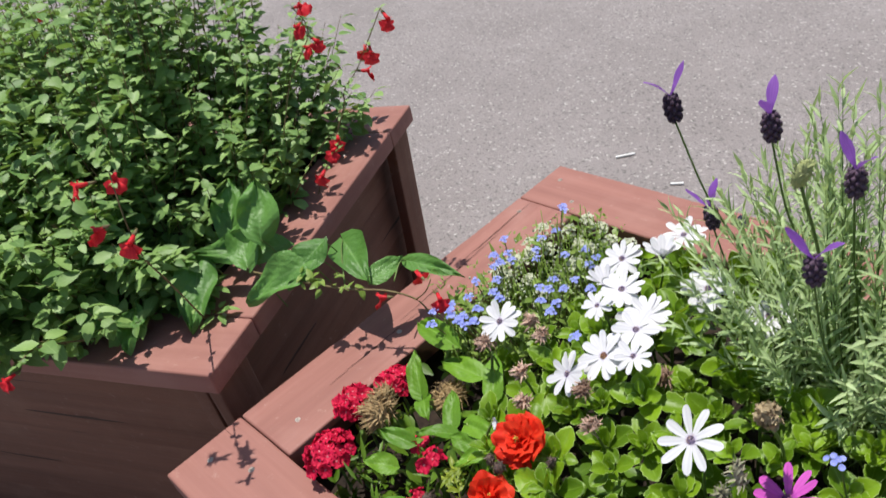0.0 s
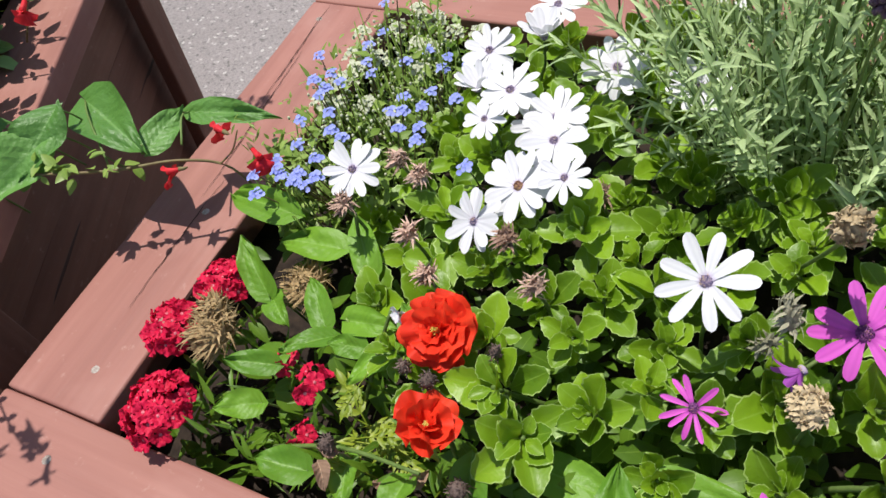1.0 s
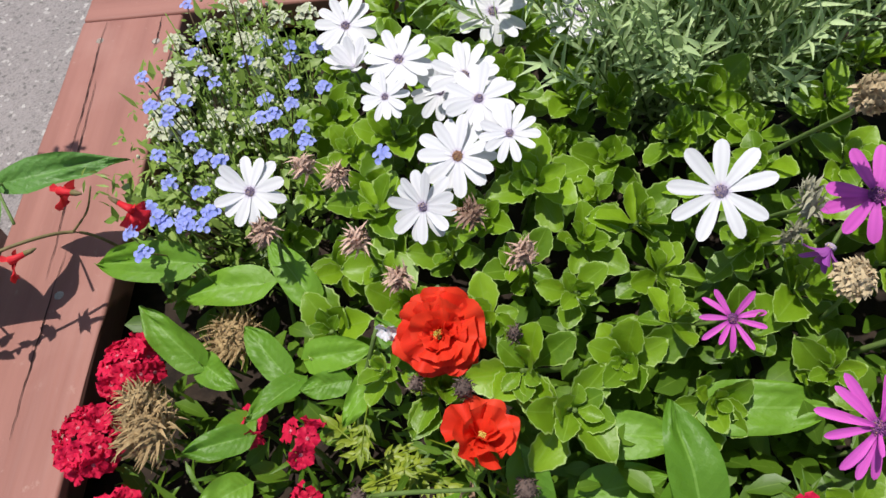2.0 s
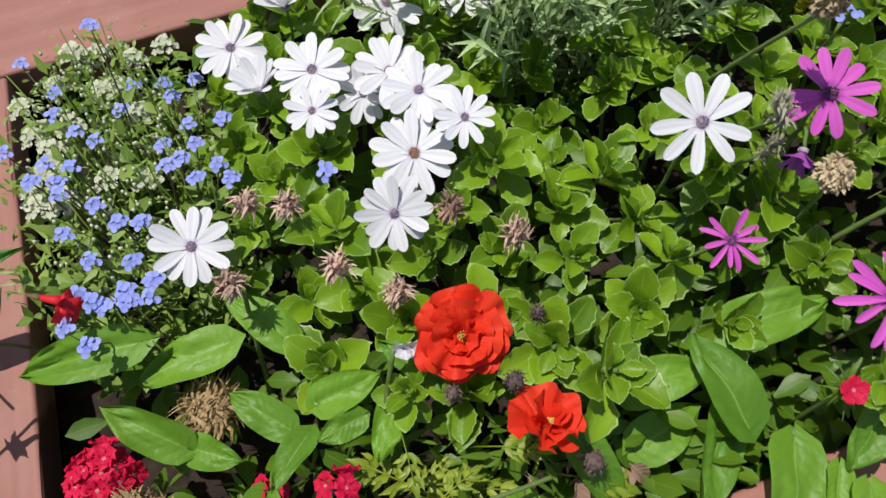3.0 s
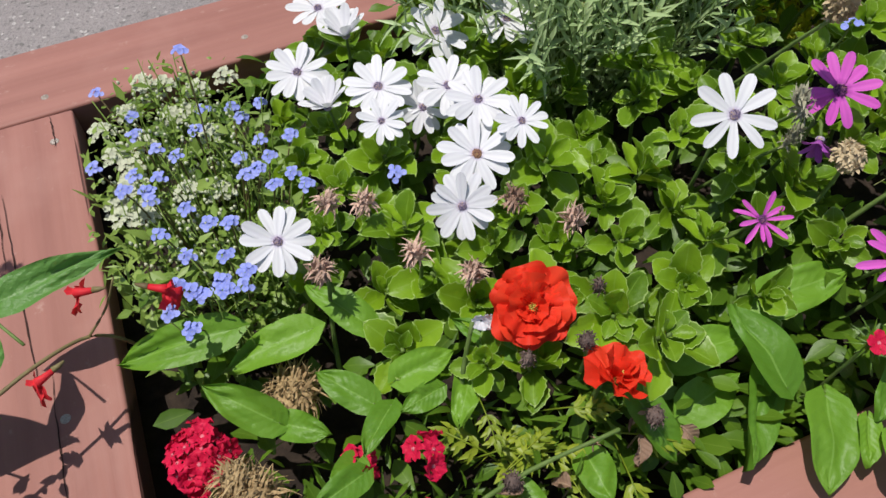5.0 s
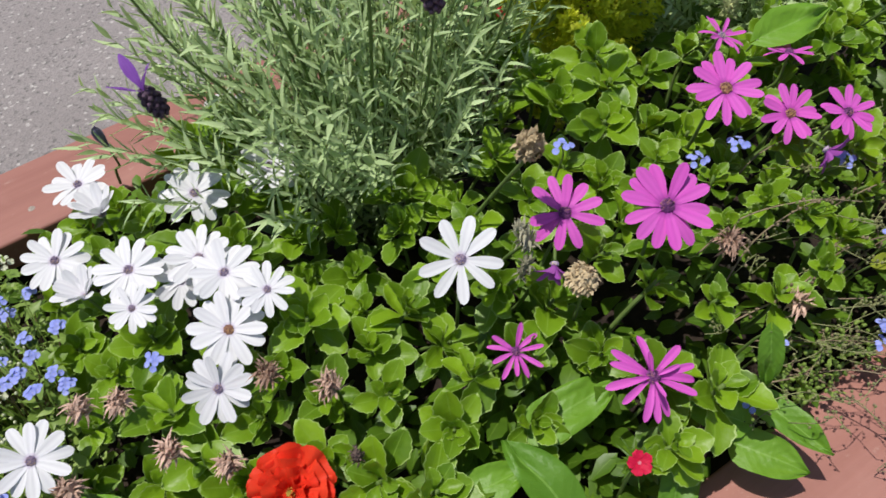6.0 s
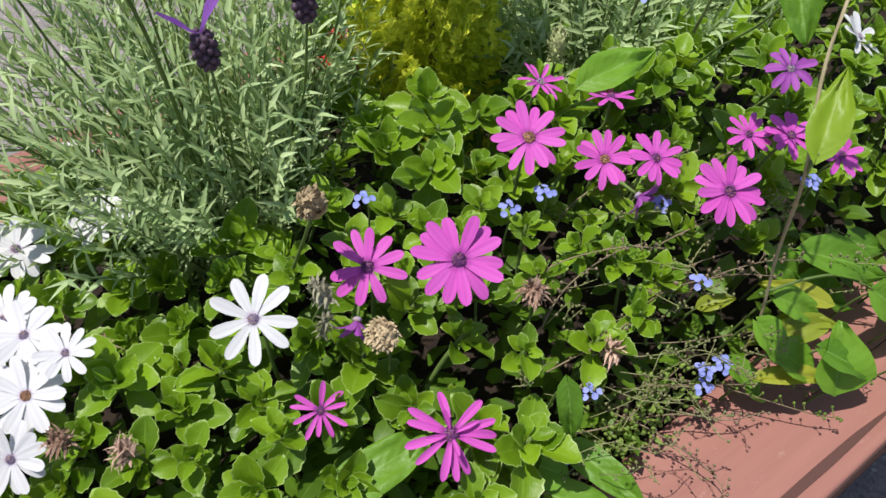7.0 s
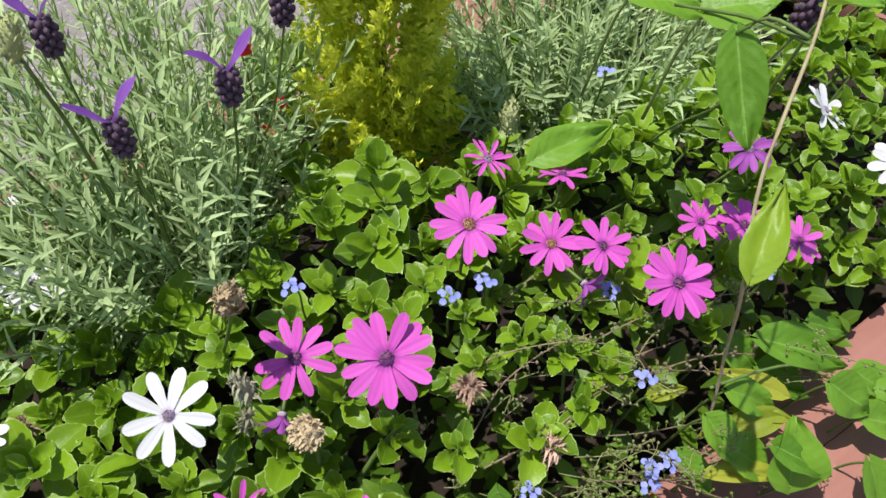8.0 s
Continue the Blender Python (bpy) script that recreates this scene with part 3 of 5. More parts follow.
MAGENTAS = [
    ((0.646, 0.272, 0.770), 0.0285, 12, (-0.30, -0.45, 0.85), 0, (2, 7)), ((0.686, 0.221, 0.795), 0.0315, 14, (-0.15, -0.50, 0.85), 0, ()),
    ((0.783, 0.268, 0.810), 0.0275, 13, (-0.15, -0.40, 0.9), 1, ()), ((0.841, 0.248, 0.769), 0.0245, 12, (-0.15, -0.45, 0.9), 1, ()),
    ((0.860, 0.217, 0.781), 0.0225, 13, (0.0, -0.45, 0.9), 0, ()), ((0.890, 0.171, 0.764), 0.0285, 14, (-0.10, -0.50, 0.85), 0, ()),
    ((0.932, 0.193, 0.779), 0.0190, 11, (-0.1, -0.40, 0.9), 0, ()), ((0.952, 0.172, 0.781), 0.0215, 14, (0.1, -0.35, 0.9), 0, ()),
    ((1.015, 0.157, 0.735), 0.0215, 12, (0.1, -0.45, 0.9), 0, ()), ((0.893, 0.295, 0.772), 0.0210, 12, (0.2, 0.2, 0.9), 0, ()),
]
for at, r, count, way, disc, gaps in MAGENTAS:
    daisy(at, r, way, MAGENTA, count, "open magenta daisy with a dark centre", "magenta daisies", 0.10, disc or 2, gaps)
daisy((0.630, 0.160, 0.721), 0.0315, (-0.10, -0.45, 0.9), MAGENTA_THIN, 13, "ragged magenta daisy with narrow twisted petals", "magenta daisies", 0.05, 2, (9,), 0.2, 0.22, 4)
daisy((0.573, 0.231, 0.713), 0.0215, (-0.10, -0.40, 0.9), MAGENTA_THIN, 11, "small withering daisy with thin purple petals", "magenta daisies", 0.30, 2, (4,), 0.25, 0.2)
daisy((0.843, 0.325, 0.794), 0.0205, (0.15, -0.35, 0.9), MAGENTA_THIN, 11, "small pale purple daisy with thin petals", "magenta daisies", 0.20, 0, (), 0.2, 0.15)
daisy((1.029, 0.228, 0.771), 0.0225, (-0.2, -0.2, 0.9), PURPLE, 12, "dark purple daisy in the shade of a leaf", "magenta daisies", 0.1)
daisy((0.623, 0.253, 0.752), 0.0190, (-0.5, -0.5, -0.3), PURPLE, 9, "drooping faded purple daisy", "magenta daisies", 0.9)
daisy((0.841, 0.213, 0.760), 0.0190, (0.1, -0.6, -0.2), PURPLE, 10, "drooping dark purple daisy", "magenta daisies", 0.7)
GREY_BUD = petal_set("petal", UNIT, 0.0040, strap, petal_material("closed_petal", (0.22, 0.19, 0.30), (0.15, 0.12, 0.20), (0.40, 0.38, 0.46), 0.2), (-0.25, -0.15), 0.3)
daisy((0.403, 0.680, 0.668), 0.026, (-0.1, 0.15, 1.0), GREY_BUD, 10, "closed grey-violet daisy bud", "white daisies", 1.25)

# ruffled scarlet flowers
def ruffle_mesh(k):
    """A broad crumpled petal with a wavy outer edge."""
    r = random.Random(40 + k)
    rows, cols = 9, 12
    verts, faces, uvs = [], [], []
    for i in range(rows + 1):
        u = i / rows
        for j in range(cols + 1):
            q = 2 * j / cols - 1
            a = q * (0.30 + 0.42 * u ** 0.6)
            reach = UNIT * u * (1 - 0.16 * q * q + 0.07 * math.sin(5.1 * q + 2.0 * k) * u)
            lift = UNIT * (0.10 * u * u * math.sin(6.5 * q + 1.9 * k) + 0.03 * u ** 3 * math.sin(11.0 * q + k) + 0.05 * noise.noise(Vector((3 * u + k, 3 * q, k))))
            lift += UNIT * (0.10 - 0.07 * k) * u * u
            verts.append((reach * math.cos(a), reach * math.sin(a), lift + UNIT * 0.012 * r.uniform(-1, 1) * u))
            uvs.append((u, 0.5 + 0.5 * q))
    for i in range(rows):
        for j in range(cols):
            a = i * (cols + 1) + j
            faces.append((a, a + 1, a + cols + 2, a + cols + 1))
    return mesh_of("petal", verts, faces, POPPY_PETAL, uvs)


RUFFLE = [ruffle_mesh(k) for k in range(5)]


def ruffled(at, radius, normal, label, rings=((0.02, 6, 1.0), (0.20, 7, 0.97), (0.40, 7, 0.88), (0.62, 7, 0.74), (0.86, 7, 0.56), (1.12, 6, 0.38))):
    flower = thing("scarlet_flower", label, "ranunculus", "scarlet flowers", at)
    face = facing((0, 0, 0), normal, uni(0, 6))
    for lift, count, scale in rings:
        for k in range(count):
            a = 2 * math.pi * k / count + uni(-0.3, 0.3) + 2.4 * lift
            s = radius * scale / UNIT * uni(0.9, 1.08)
            m = face @ Matrix.Rotation(a, 4, "Z") @ Matrix.Rotation(-lift + uni(-0.20, 0.20), 4, "Y") @ Matrix.Rotation(uni(-0.35, 0.35), 4, "X")
            part("petal", RUFFLE[(2 * k + int(lift * 7)) % 5], flower, m @ Matrix.Translation((0, 0, 0.0012 * lift)) @ Matrix.Diagonal((s, s, s, 1)))
    h = Heap()
    for k in range(30):
        a, r = k * 2.4, 0.003 * math.sqrt(k / 30)
        h.put(lump_piece(0.0005, 0.0005, 0.0013, 0, 5, 3), face @ Matrix.Translation((r * math.cos(a), r * math.sin(a), 0.0105 - r)))
        h.put(tube_piece([(r * 0.6 * math.cos(a), r * 0.6 * math.sin(a), 0.0), (r * math.cos(a), r * math.sin(a), 0.010)], 0.0003, 4), face)
    part("stamens", h.mesh("stamens", POLLEN), flower, None, "yellow stamens")
    part("stem", tube("stem", [(0, 0, 0), (0.004, 0.012, -0.02), (0.002, 0.015, -0.09), (0.002, 0.015, -0.17)], 0.0018, 0.0022, STEM), flower)


ruffled((0.401, 0.240, 0.699), 0.0300, (-0.18, -0.55, 0.80), "fully open scarlet flower with layered ruffled petals")
ruffled((0.421, 0.170, 0.703), 0.0235, (0.45, -0.05, 0.85), "smaller crumpled scarlet flower", ((0.45, 5, 1.0), (0.95, 5, 0.95), (1.3, 3, 0.8)))


# crimson sweet william heads
def floret_mesh(name, radius, petals, mat, width=0.9, lift=0.15, wave=0.05, shape=fan):
    h = Heap()
    for k in range(petals):
        p = blade(radius, radius * width, shape, -0.05, 0.1, 5, 4, wave, 3)
        h.put(p, Matrix.Rotation(2 * math.pi * k / petals, 4, "Z") @ Matrix.Rotation(-lift, 4, "Y"))
    return h.mesh(name, mat)


CRIMSON = [floret_mesh("floret", 0.0090 + 0.0008 * k, 5, CRIMSON_PETAL, 0.90, 0.02 + 0.20 * k, 0.22) for k in range(4)]


def sweet_william(at, radius, count, label):
    head = thing("sweet_william", label, "sweet william", "crimson flower heads", at)
    for k in range(count):
        a, c = k * 2.39996, 1 - 0.95 * (k + 0.5) / count
        s = math.sqrt(1 - c * c)
        d = Vector((s * math.cos(a), s * math.sin(a), c))
        p = Vector((d.x * radius, d.y * radius, d.z * radius * 0.62 - radius * 0.4))
        part("floret", CRIMSON[k % 4], head, facing(p * uni(0.9, 1.12), d + Vector((uni(-0.55, 0.55), uni(-0.55, 0.55), 0.25)), uni(0, 6)))
    part("stem", tube("stem", [(0, 0, -radius * 0.3), (0.004, 0.004, -0.05), (0.006, 0.006, -0.12)], 0.002, 0.002, STEM), head)


for at, r, count in (((0.160, 0.262, 0.632), 0.020, 17), ((0.147, 0.206, 0.638), 0.021, 19), ((0.175, 0.140, 0.632), 0.026, 25), ((0.262, 0.212, 0.634), 0.008, 3), ((0.303, 0.192, 0.652), 0.010, 4), ((0.298, 0.164, 0.612), 0.008, 3)):
    sweet_william(at, r, count, "dense crimson flower head with pale eyes beside the rim")
pink = thing("pink_flower", "single crimson pink with a pale eye", "pink", at=(0.594, 0.128, 0.694))
calyx_leaves = Heap()
for k in range(26):
    calyx_leaves.put(blade(uni(0.010, 0.020), 0.0018, lance, uni(-0.2, 0.5), 0.4, 4, 2), facing((0.002, 0.004, uni(-0.012, -0.003)), (-0.2, -0.45, 0.85), k * 2.4) @ Matrix.Rotation(uni(-0.7, 0.2), 4, "Y"))
part("calyx", calyx_leaves.mesh("calyx", DIM_LEAF), pink, None, "thin spiky green calyx")
part("floret", floret_mesh("floret", 0.0092, 5, CRIMSON_PETAL, 0.85, 0.25, 0.14), pink, facing((0, 0, 0), (-0.2, -0.45, 0.85)))
part("stem", tube("stem", [(0, 0, 0), (0.003, 0.006, -0.03), (0.004, 0.012, -0.10)], 0.0012, 0.0014, STEM), pink)


# withered and dry heads
def bristly(name, at, radius, tall, mat, label, category, bristles=60, stem_to=(0.0, 0.01, -0.09), spike=0.006, lean=(0, 0, 1), broad=0.42):
    """A round or long head of many short points on a stem."""
    ob = thing(name, label, category, "seed heads", at)
    h = Heap()
    m0 = facing((0, 0, 0), lean)
    h.put(lump_piece(radius * 0.75, radius * 0.75, tall * 0.75, 0.2, 9, 7, at[0] * 9), m0)
    for k in range(bristles):
        c = 1 - 1.8 * (k + 0.5) / bristles
        s, a = math.sqrt(max(0.0, 1 - c * c)), k * 2.39996
        d = Vector((s * math.cos(a), s * math.sin(a), c))
        p = Vector((d.x * radius * 0.7, d.y * radius * 0.7, d.z * tall * 0.7))
        v, f, u = blade(spike * uni(0.7, 1.3), spike * broad, lance, uni(-1.3, 1.3), 0.4, 4, 2, 0.0, 0, uni(-1.5, 1.5))
        h.put((v, f, u), m0 @ along(p, d + Vector((0, 0, 0.7)), d.orthogonal()))
    part("head", h.mesh("head", mat), ob)
    part("stem", tube("stem", [(0, 0, -tall * 0.5), Vector(stem_to) * 0.4 + Vector((0.004, 0, 0)), stem_to], 0.0013, 0.0016, STEM), ob)


WITHERED = plain_material("withered_petals", (0.18, 0.10, 0.06), (0.68, 0.47, 0.37), 260.0, 0.85, 0.8)
for at in ((0.303, 0.377, 0.705), (0.328, 0.366, 0.705), (0.345, 0.308, 0.705), (0.375, 0.276, 0.705), (0.280, 0.321, 0.705), (0.455, 0.284, 0.714), (0.423, 0.315, 0.718), (0.47, 0.385, 0.70), (0.728, 0.196, 0.752), (0.765, 0.15, 0.70)):
    bristly("withered_flower", at, uni(0.0048, 0.0066), uni(0.0048, 0.0065), WITHERED, "withered brownish-pink daisy head", "dead flower", 70, (0.004, 0.016, -0.08), 0.0078, (uni(-0.4, 0.4), uni(-0.7, 0.1), 1), 0.34)
bristly("dry_flower_head", (0.628, 0.231, 0.752), 0.0125, 0.0085, DRY, "tan dry daisy seed head", "seed head", 150, spike=0.0040, lean=(-0.2, -0.5, 0.8), broad=0.8)
bristly("dry_flower_head", (0.623, 0.283, 0.838), 0.0095, 0.0145, DRY, "tall tan dried lavender head", "seed head", 150, (-0.02, 0.09, -0.18), 0.0045, (0.1, -0.3, 1), 0.8)
GREY_HEAD = plain_material("grey_withered_head", (0.16, 0.16, 0.09), (0.36, 0.34, 0.24), 200.0, 0.85, 0.8)
bristly("withered_lavender", (0.609, 0.268, 0.775), 0.0045, 0.015, GREY_HEAD, "withered grey-brown lavender head", "seed head", 60, (-0.01, 0.06, -0.12), 0.0065, (-0.3, 0.2, 1), 0.4)
bristly("withered_lavender", (0.601, 0.258, 0.757), 0.0035, 0.012, GREY_HEAD, "withered grey-brown lavender head", "seed head", 50, (-0.01, 0.06, -0.12), 0.0060, (0.3, -0.2, 1), 0.4)
bristly("dry_flower_head", (0.234, 0.285, 0.620), 0.021, 0.012, DRY_DARK, "bristly tan dried flower head", "seed head", 190, spike=0.012, broad=0.20)
bristly("dry_flower_head", (0.190, 0.210, 0.636), 0.020, 0.018, DRY_DARK, "bristly tan dried flower head", "seed head", 190, spike=0.013, broad=0.20)
bristly("dry_flower_head", (0.182, 0.228, 0.642), 0.014, 0.012, DRY_DARK, "bristly tan dried flower head", "seed head", 120, spike=0.011, broad=0.20)
CONE = plain_material("dark_seed_cone", (0.06, 0.04, 0.035), (0.17, 0.12, 0.10), 300.0, 0.8, 0.8)
for at, r, tall in (((0.384, 0.211, 0.688), 0.0055, 0.009), ((0.415, 0.195, 0.716), 0.0070, 0.0075), ((0.446, 0.232, 0.707), 0.0050, 0.0085), ((0.345, 0.150, 0.66), 0.0075, 0.011), ((0.447, 0.150, 0.668), 0.0085, 0.008)):
    bristly("seed_cone", at, r, tall, CONE, "dark brown bristly seed cone on a stalk", "seed head", 60, (0.01, 0.015, -0.11), 0.003)
bristly("seed_pod", (0.889, 0.356, 0.790), 0.0085, 0.022, POD, "pale green spent lavender head", "lavender head", 90, (0.01, 0.05, -0.16), 0.005, (0.1, 0.0, 1))
bristly("seed_pod", (0.588, 0.397, 0.966), 0.0080, 0.018, POD, "pale green lavender bud", "lavender head", 80, (0.01, 0.07, -0.24), 0.004, (0.35, 0.0, 1))
SMALL_WHITE = [floret_mesh("petal_ring", 0.0075, 5, WHITE_PETAL, 1.0, 0.5, 0.1)]
violet_flower = thing("small_white_flower", "small crumpled white flower beside the scarlet one", "flower", at=(0.366, 0.244, 0.699))
for k in range(3):
    part("petal_ring", SMALL_WHITE[0], violet_flower, facing((0.004 * k, 0.002 * k, -0.006 * k), (uni(-1, 0), -1, 0.5)))
part("stem", tube("stem", [(0, 0, 0), (0.002, 0.01, -0.04), (0.002, 0.01, -0.10)], 0.001, 0.001, STEM), violet_flower)


# ---- daisy foliage ----
LEAVES = []
for k, (ln, wd, bd) in enumerate(((0.040, 0.0245, 0.22), (0.044, 0.0250, 0.10), (0.036, 0.0235, 0.35), (0.033, 0.0215, 0.0), (0.046, 0.0270, 0.28))):
    v, f, u = blade(ln, wd, obovate, bd, 0.42, 13, 4, 0.04, 1, uni(-0.5, 0.5), 0.0, 0.06, k * 3.3)
    LEAVES.append(mesh_of("leaf", v, f, DAISY_LEAF, u))


def rosette(leaves, scale):
    top = thing("daisy_shoot", "leafy shoot with bright green toothed daisy leaves", "plant", "daisy shoots")
    for k in range(leaves):
        t = k / leaves
        lift = 1.30 - 1.05 * t + uni(-0.42, 0.42)
        s = scale * (0.42 + 0.62 * min(1, t * 1.5)) * uni(0.75, 1.2)
        m = Matrix.Rotation(k * 2.39996 + uni(-0.5, 0.5), 4, "Z") @ Matrix.Translation((0.002, 0, -0.020 * t)) @ Matrix.Rotation(-lift, 4, "Y") @ Matrix.Rotation(uni(-0.55, 0.55), 4, "X")
        part("leaf", LEAVES[(k * 3 + int(scale * 10)) % 5], top, m @ Matrix.Diagonal((s, s, s, 1)))
    part("stem", tube("stem", [(0, 0, 0.002), (0.003, 0.004, -0.04), (0.0, 0.012, -0.10)], 0.0016, 0.0022, STEM, 5, 3), top)
    return top


def bare(x, y):
    """Where no daisy rosettes grow: other plants stand there."""
    if x < 0.36 and y < 0.27 or x < 0.30 and y < 0.350 or 0.33 < x < 0.47 and y < 0.205:
        return True
    if ((x - 0.205) / 0.095) ** 2 + ((y - 0.50) / 0.20) ** 2 < 1 or x < 0.15:
        return True
    if ((x - 0.64) / 0.13) ** 2 + ((y - 0.56) / 0.15) ** 2 < 1 or ((x - 0.85) / 0.085) ** 2 + ((y - 0.485) / 0.10) ** 2 < 1:
        return True
    if 0.70 < x < 1.10 and y < 0.155 or 0.47 < x < 0.62 and y < 0.190:
        return True
    if y > 0.60 and x < 0.45 or y > 0.645:
        return True
    return x > 0.90 and y > 0.37


TEMPLATES = [rosette(13, 0.92), rosette(11, 0.78), rosette(14, 1.04), rosette(10, 0.66), rosette(12, 0.85), rosette(12, 0.98)]
spots = []
tries = 0
while tries < 12000 and len(spots) < 275:
    tries += 1
    x, y = uni(0.13, 1.45), uni(0.125, 0.68)
    if bare(x, y) or any((x - a) ** 2 + (y - b) ** 2 < (0.0315 if x > 0.66 and y < 0.34 else 0.036) ** 2 for a, b in spots):
        continue
    spots.append((x, y))
for k, (x, y) in enumerate(spots):
    m = pose(x, y, canopy(x, y) + uni(-0.016, 0.014)) @ Matrix.Rotation(radians(uni(-4, 34)), 4, "X") @ Matrix.Rotation(radians(uni(-24, 24)), 4, "Y") @ Matrix.Rotation(uni(0, 6.28), 4, "Z")
    m = m @ Matrix.Scale(0.82 if x > 0.68 and y < 0.30 else 1.0, 4)
    if k < len(TEMPLATES):
        TEMPLATES[k].matrix_basis = m
    else:
        copy_thing(TEMPLATES[k % len(TEMPLATES)], m)

# Lower leaves; their dark colour stands in for shade below the canopy.
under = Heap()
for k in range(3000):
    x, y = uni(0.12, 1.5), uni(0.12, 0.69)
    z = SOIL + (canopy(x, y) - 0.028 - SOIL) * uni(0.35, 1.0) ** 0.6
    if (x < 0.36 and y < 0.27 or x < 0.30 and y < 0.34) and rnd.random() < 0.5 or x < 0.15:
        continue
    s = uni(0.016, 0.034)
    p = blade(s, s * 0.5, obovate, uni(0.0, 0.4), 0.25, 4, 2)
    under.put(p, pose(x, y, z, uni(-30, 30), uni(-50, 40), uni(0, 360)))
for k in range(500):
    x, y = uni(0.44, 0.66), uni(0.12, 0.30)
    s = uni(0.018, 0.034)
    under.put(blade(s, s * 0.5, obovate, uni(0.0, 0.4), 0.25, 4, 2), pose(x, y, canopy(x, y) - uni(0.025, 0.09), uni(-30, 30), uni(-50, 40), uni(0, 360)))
tagged(new("undergrowth", under.mesh("undergrowth", DIM_LEAF)), "lower daisy leaves and shoots over the soil, darkened to deepen the gaps", "foliage", kind="stuff")


# ---- large vine leaves ----
def oval(u):           # long sides nearly parallel, a blunt point
    return 0.06 + 0.94 * min(1.0, math.sin(math.pi * min(1.0, u ** 0.74)) ** 0.70 * (1.06 - 0.10 * u))


def spear(u):          # broad near the lobed base, tapering to a point
    return (u / 0.20) ** 0.30 if u < 0.20 else 1 - ((u - 0.20) / 0.80) ** 3.0


def big_leaf_mesh(length, width, mat, bend, fold, shape, wave, lobe):
    v, f, u = blade(length, width, shape, bend, fold, 16, 10, wave, 0, uni(-0.3, 0.3), lobe, 0.15, uni(0, 50))
    return mesh_of("leaf_blade", v, f, mat, u)


def big_leaf(tip, base, width, mat, label, group, tilt=0.35, stalk=None, shape=oval, up=None, wave=0.03, lobe=0.10):
    tip, base = Vector(tip), Vector(base)
    ob = thing("vine_leaf", label, "leaf", group, base)
    way = tip - base
    up = Vector(up) if up else Vector((uni(-0.3, 0.2), -tilt + uni(-0.2, 0.2), 1))
    part("leaf_blade", big_leaf_mesh(way.length * 1.06, width, mat, uni(0.05, 0.26), uni(0.18, 0.50), shape, wave, lobe), ob, along((0, 0, 0), way + Vector((0, 0, 0.12 * way.length)), up))
    root = Vector(stalk) - base if stalk else Vector((-0.2 * way.x, 0.02 + abs(way.y) * 0.2, -0.09))
    part("stalk", tube("stalk", [(0, 0, 0), root * 0.4 + Vector((0, 0, 0.01)), root], 0.0009, 0.0012, STEM, 6, 4), ob)


EDGE_LEAVES = [
    ((0.125, 0.338, 0.648), (0.208, 0.330, 0.660), 0.040), ((0.196, 0.313, 0.634), (0.262, 0.317, 0.644), 0.040),
    ((0.271, 0.338, 0.672), (0.302, 0.297, 0.650), 0.032), ((0.180, 0.287, 0.668), (0.219, 0.257, 0.640), 0.034),
    ((0.247, 0.235, 0.640), (0.221, 0.258, 0.635), 0.028), ((0.254, 0.277, 0.650), (0.284, 0.244, 0.640), 0.030),
    ((0.347, 0.249, 0.660), (0.305, 0.250, 0.650), 0.032), ((0.266, 0.208, 0.650), (0.295, 0.238, 0.640), 0.026),
    ((0.332, 0.201, 0.655), (0.357, 0.238, 0.650), 0.028), ((0.225, 0.185, 0.650), (0.262, 0.200, 0.640), 0.026),
    ((0.238, 0.196, 0.640), (0.262, 0.212, 0.636), 0.026), ((0.300, 0.226, 0.648), (0.330, 0.232, 0.650), 0.024),
    ((0.352, 0.262, 0.678), (0.386, 0.228, 0.668), 0.024), ((0.235, 0.150, 0.640), (0.262, 0.170, 0.630), 0.030),
    ((0.285, 0.128, 0.635), (0.325, 0.135, 0.630), 0.034), ((0.400, 0.118, 0.645), (0.402, 0.152, 0.640), 0.032), ((0.360, 0.122, 0.632), (0.350, 0.155, 0.630), 0.030),
]
RIM_LEAVES = [
    ((0.632, 0.188, 0.668), (0.560, 0.195, 0.665), 0.046), ((0.539, 0.195, 0.677), (0.550, 0.138, 0.646), 0.046),
    ((0.544, 0.178, 0.660), (0.488, 0.189, 0.645), 0.042), ((0.537, 0.162, 0.630), (0.485, 0.157, 0.622), 0.045),
    ((0.504, 0.105, 0.622), (0.551, 0.158, 0.632), 0.044), ((0.546, 0.069, 0.626), (0.579, 0.125, 0.632), 0.052),
    ((0.458, 0.124, 0.632), (0.446, 0.172, 0.660), 0.036), ((0.598, 0.094, 0.637), (0.634, 0.121, 0.650), 0.038),
    ((0.577, 0.074, 0.624), (0.595, 0.101, 0.632), 0.026), ((0.587, 0.051, 0.624), (0.605, 0.085, 0.632), 0.042),
    ((0.694, 0.114, 0.700), (0.704, 0.134, 0.740), 0.022), ((0.719, 0.066, 0.655), (0.707, 0.124, 0.662), 0.032),
    ((0.703, 0.068, 0.640), (0.679, 0.112, 0.642), 0.042), ((0.664, 0.152, 0.660), (0.691, 0.118, 0.652), 0.040),
]
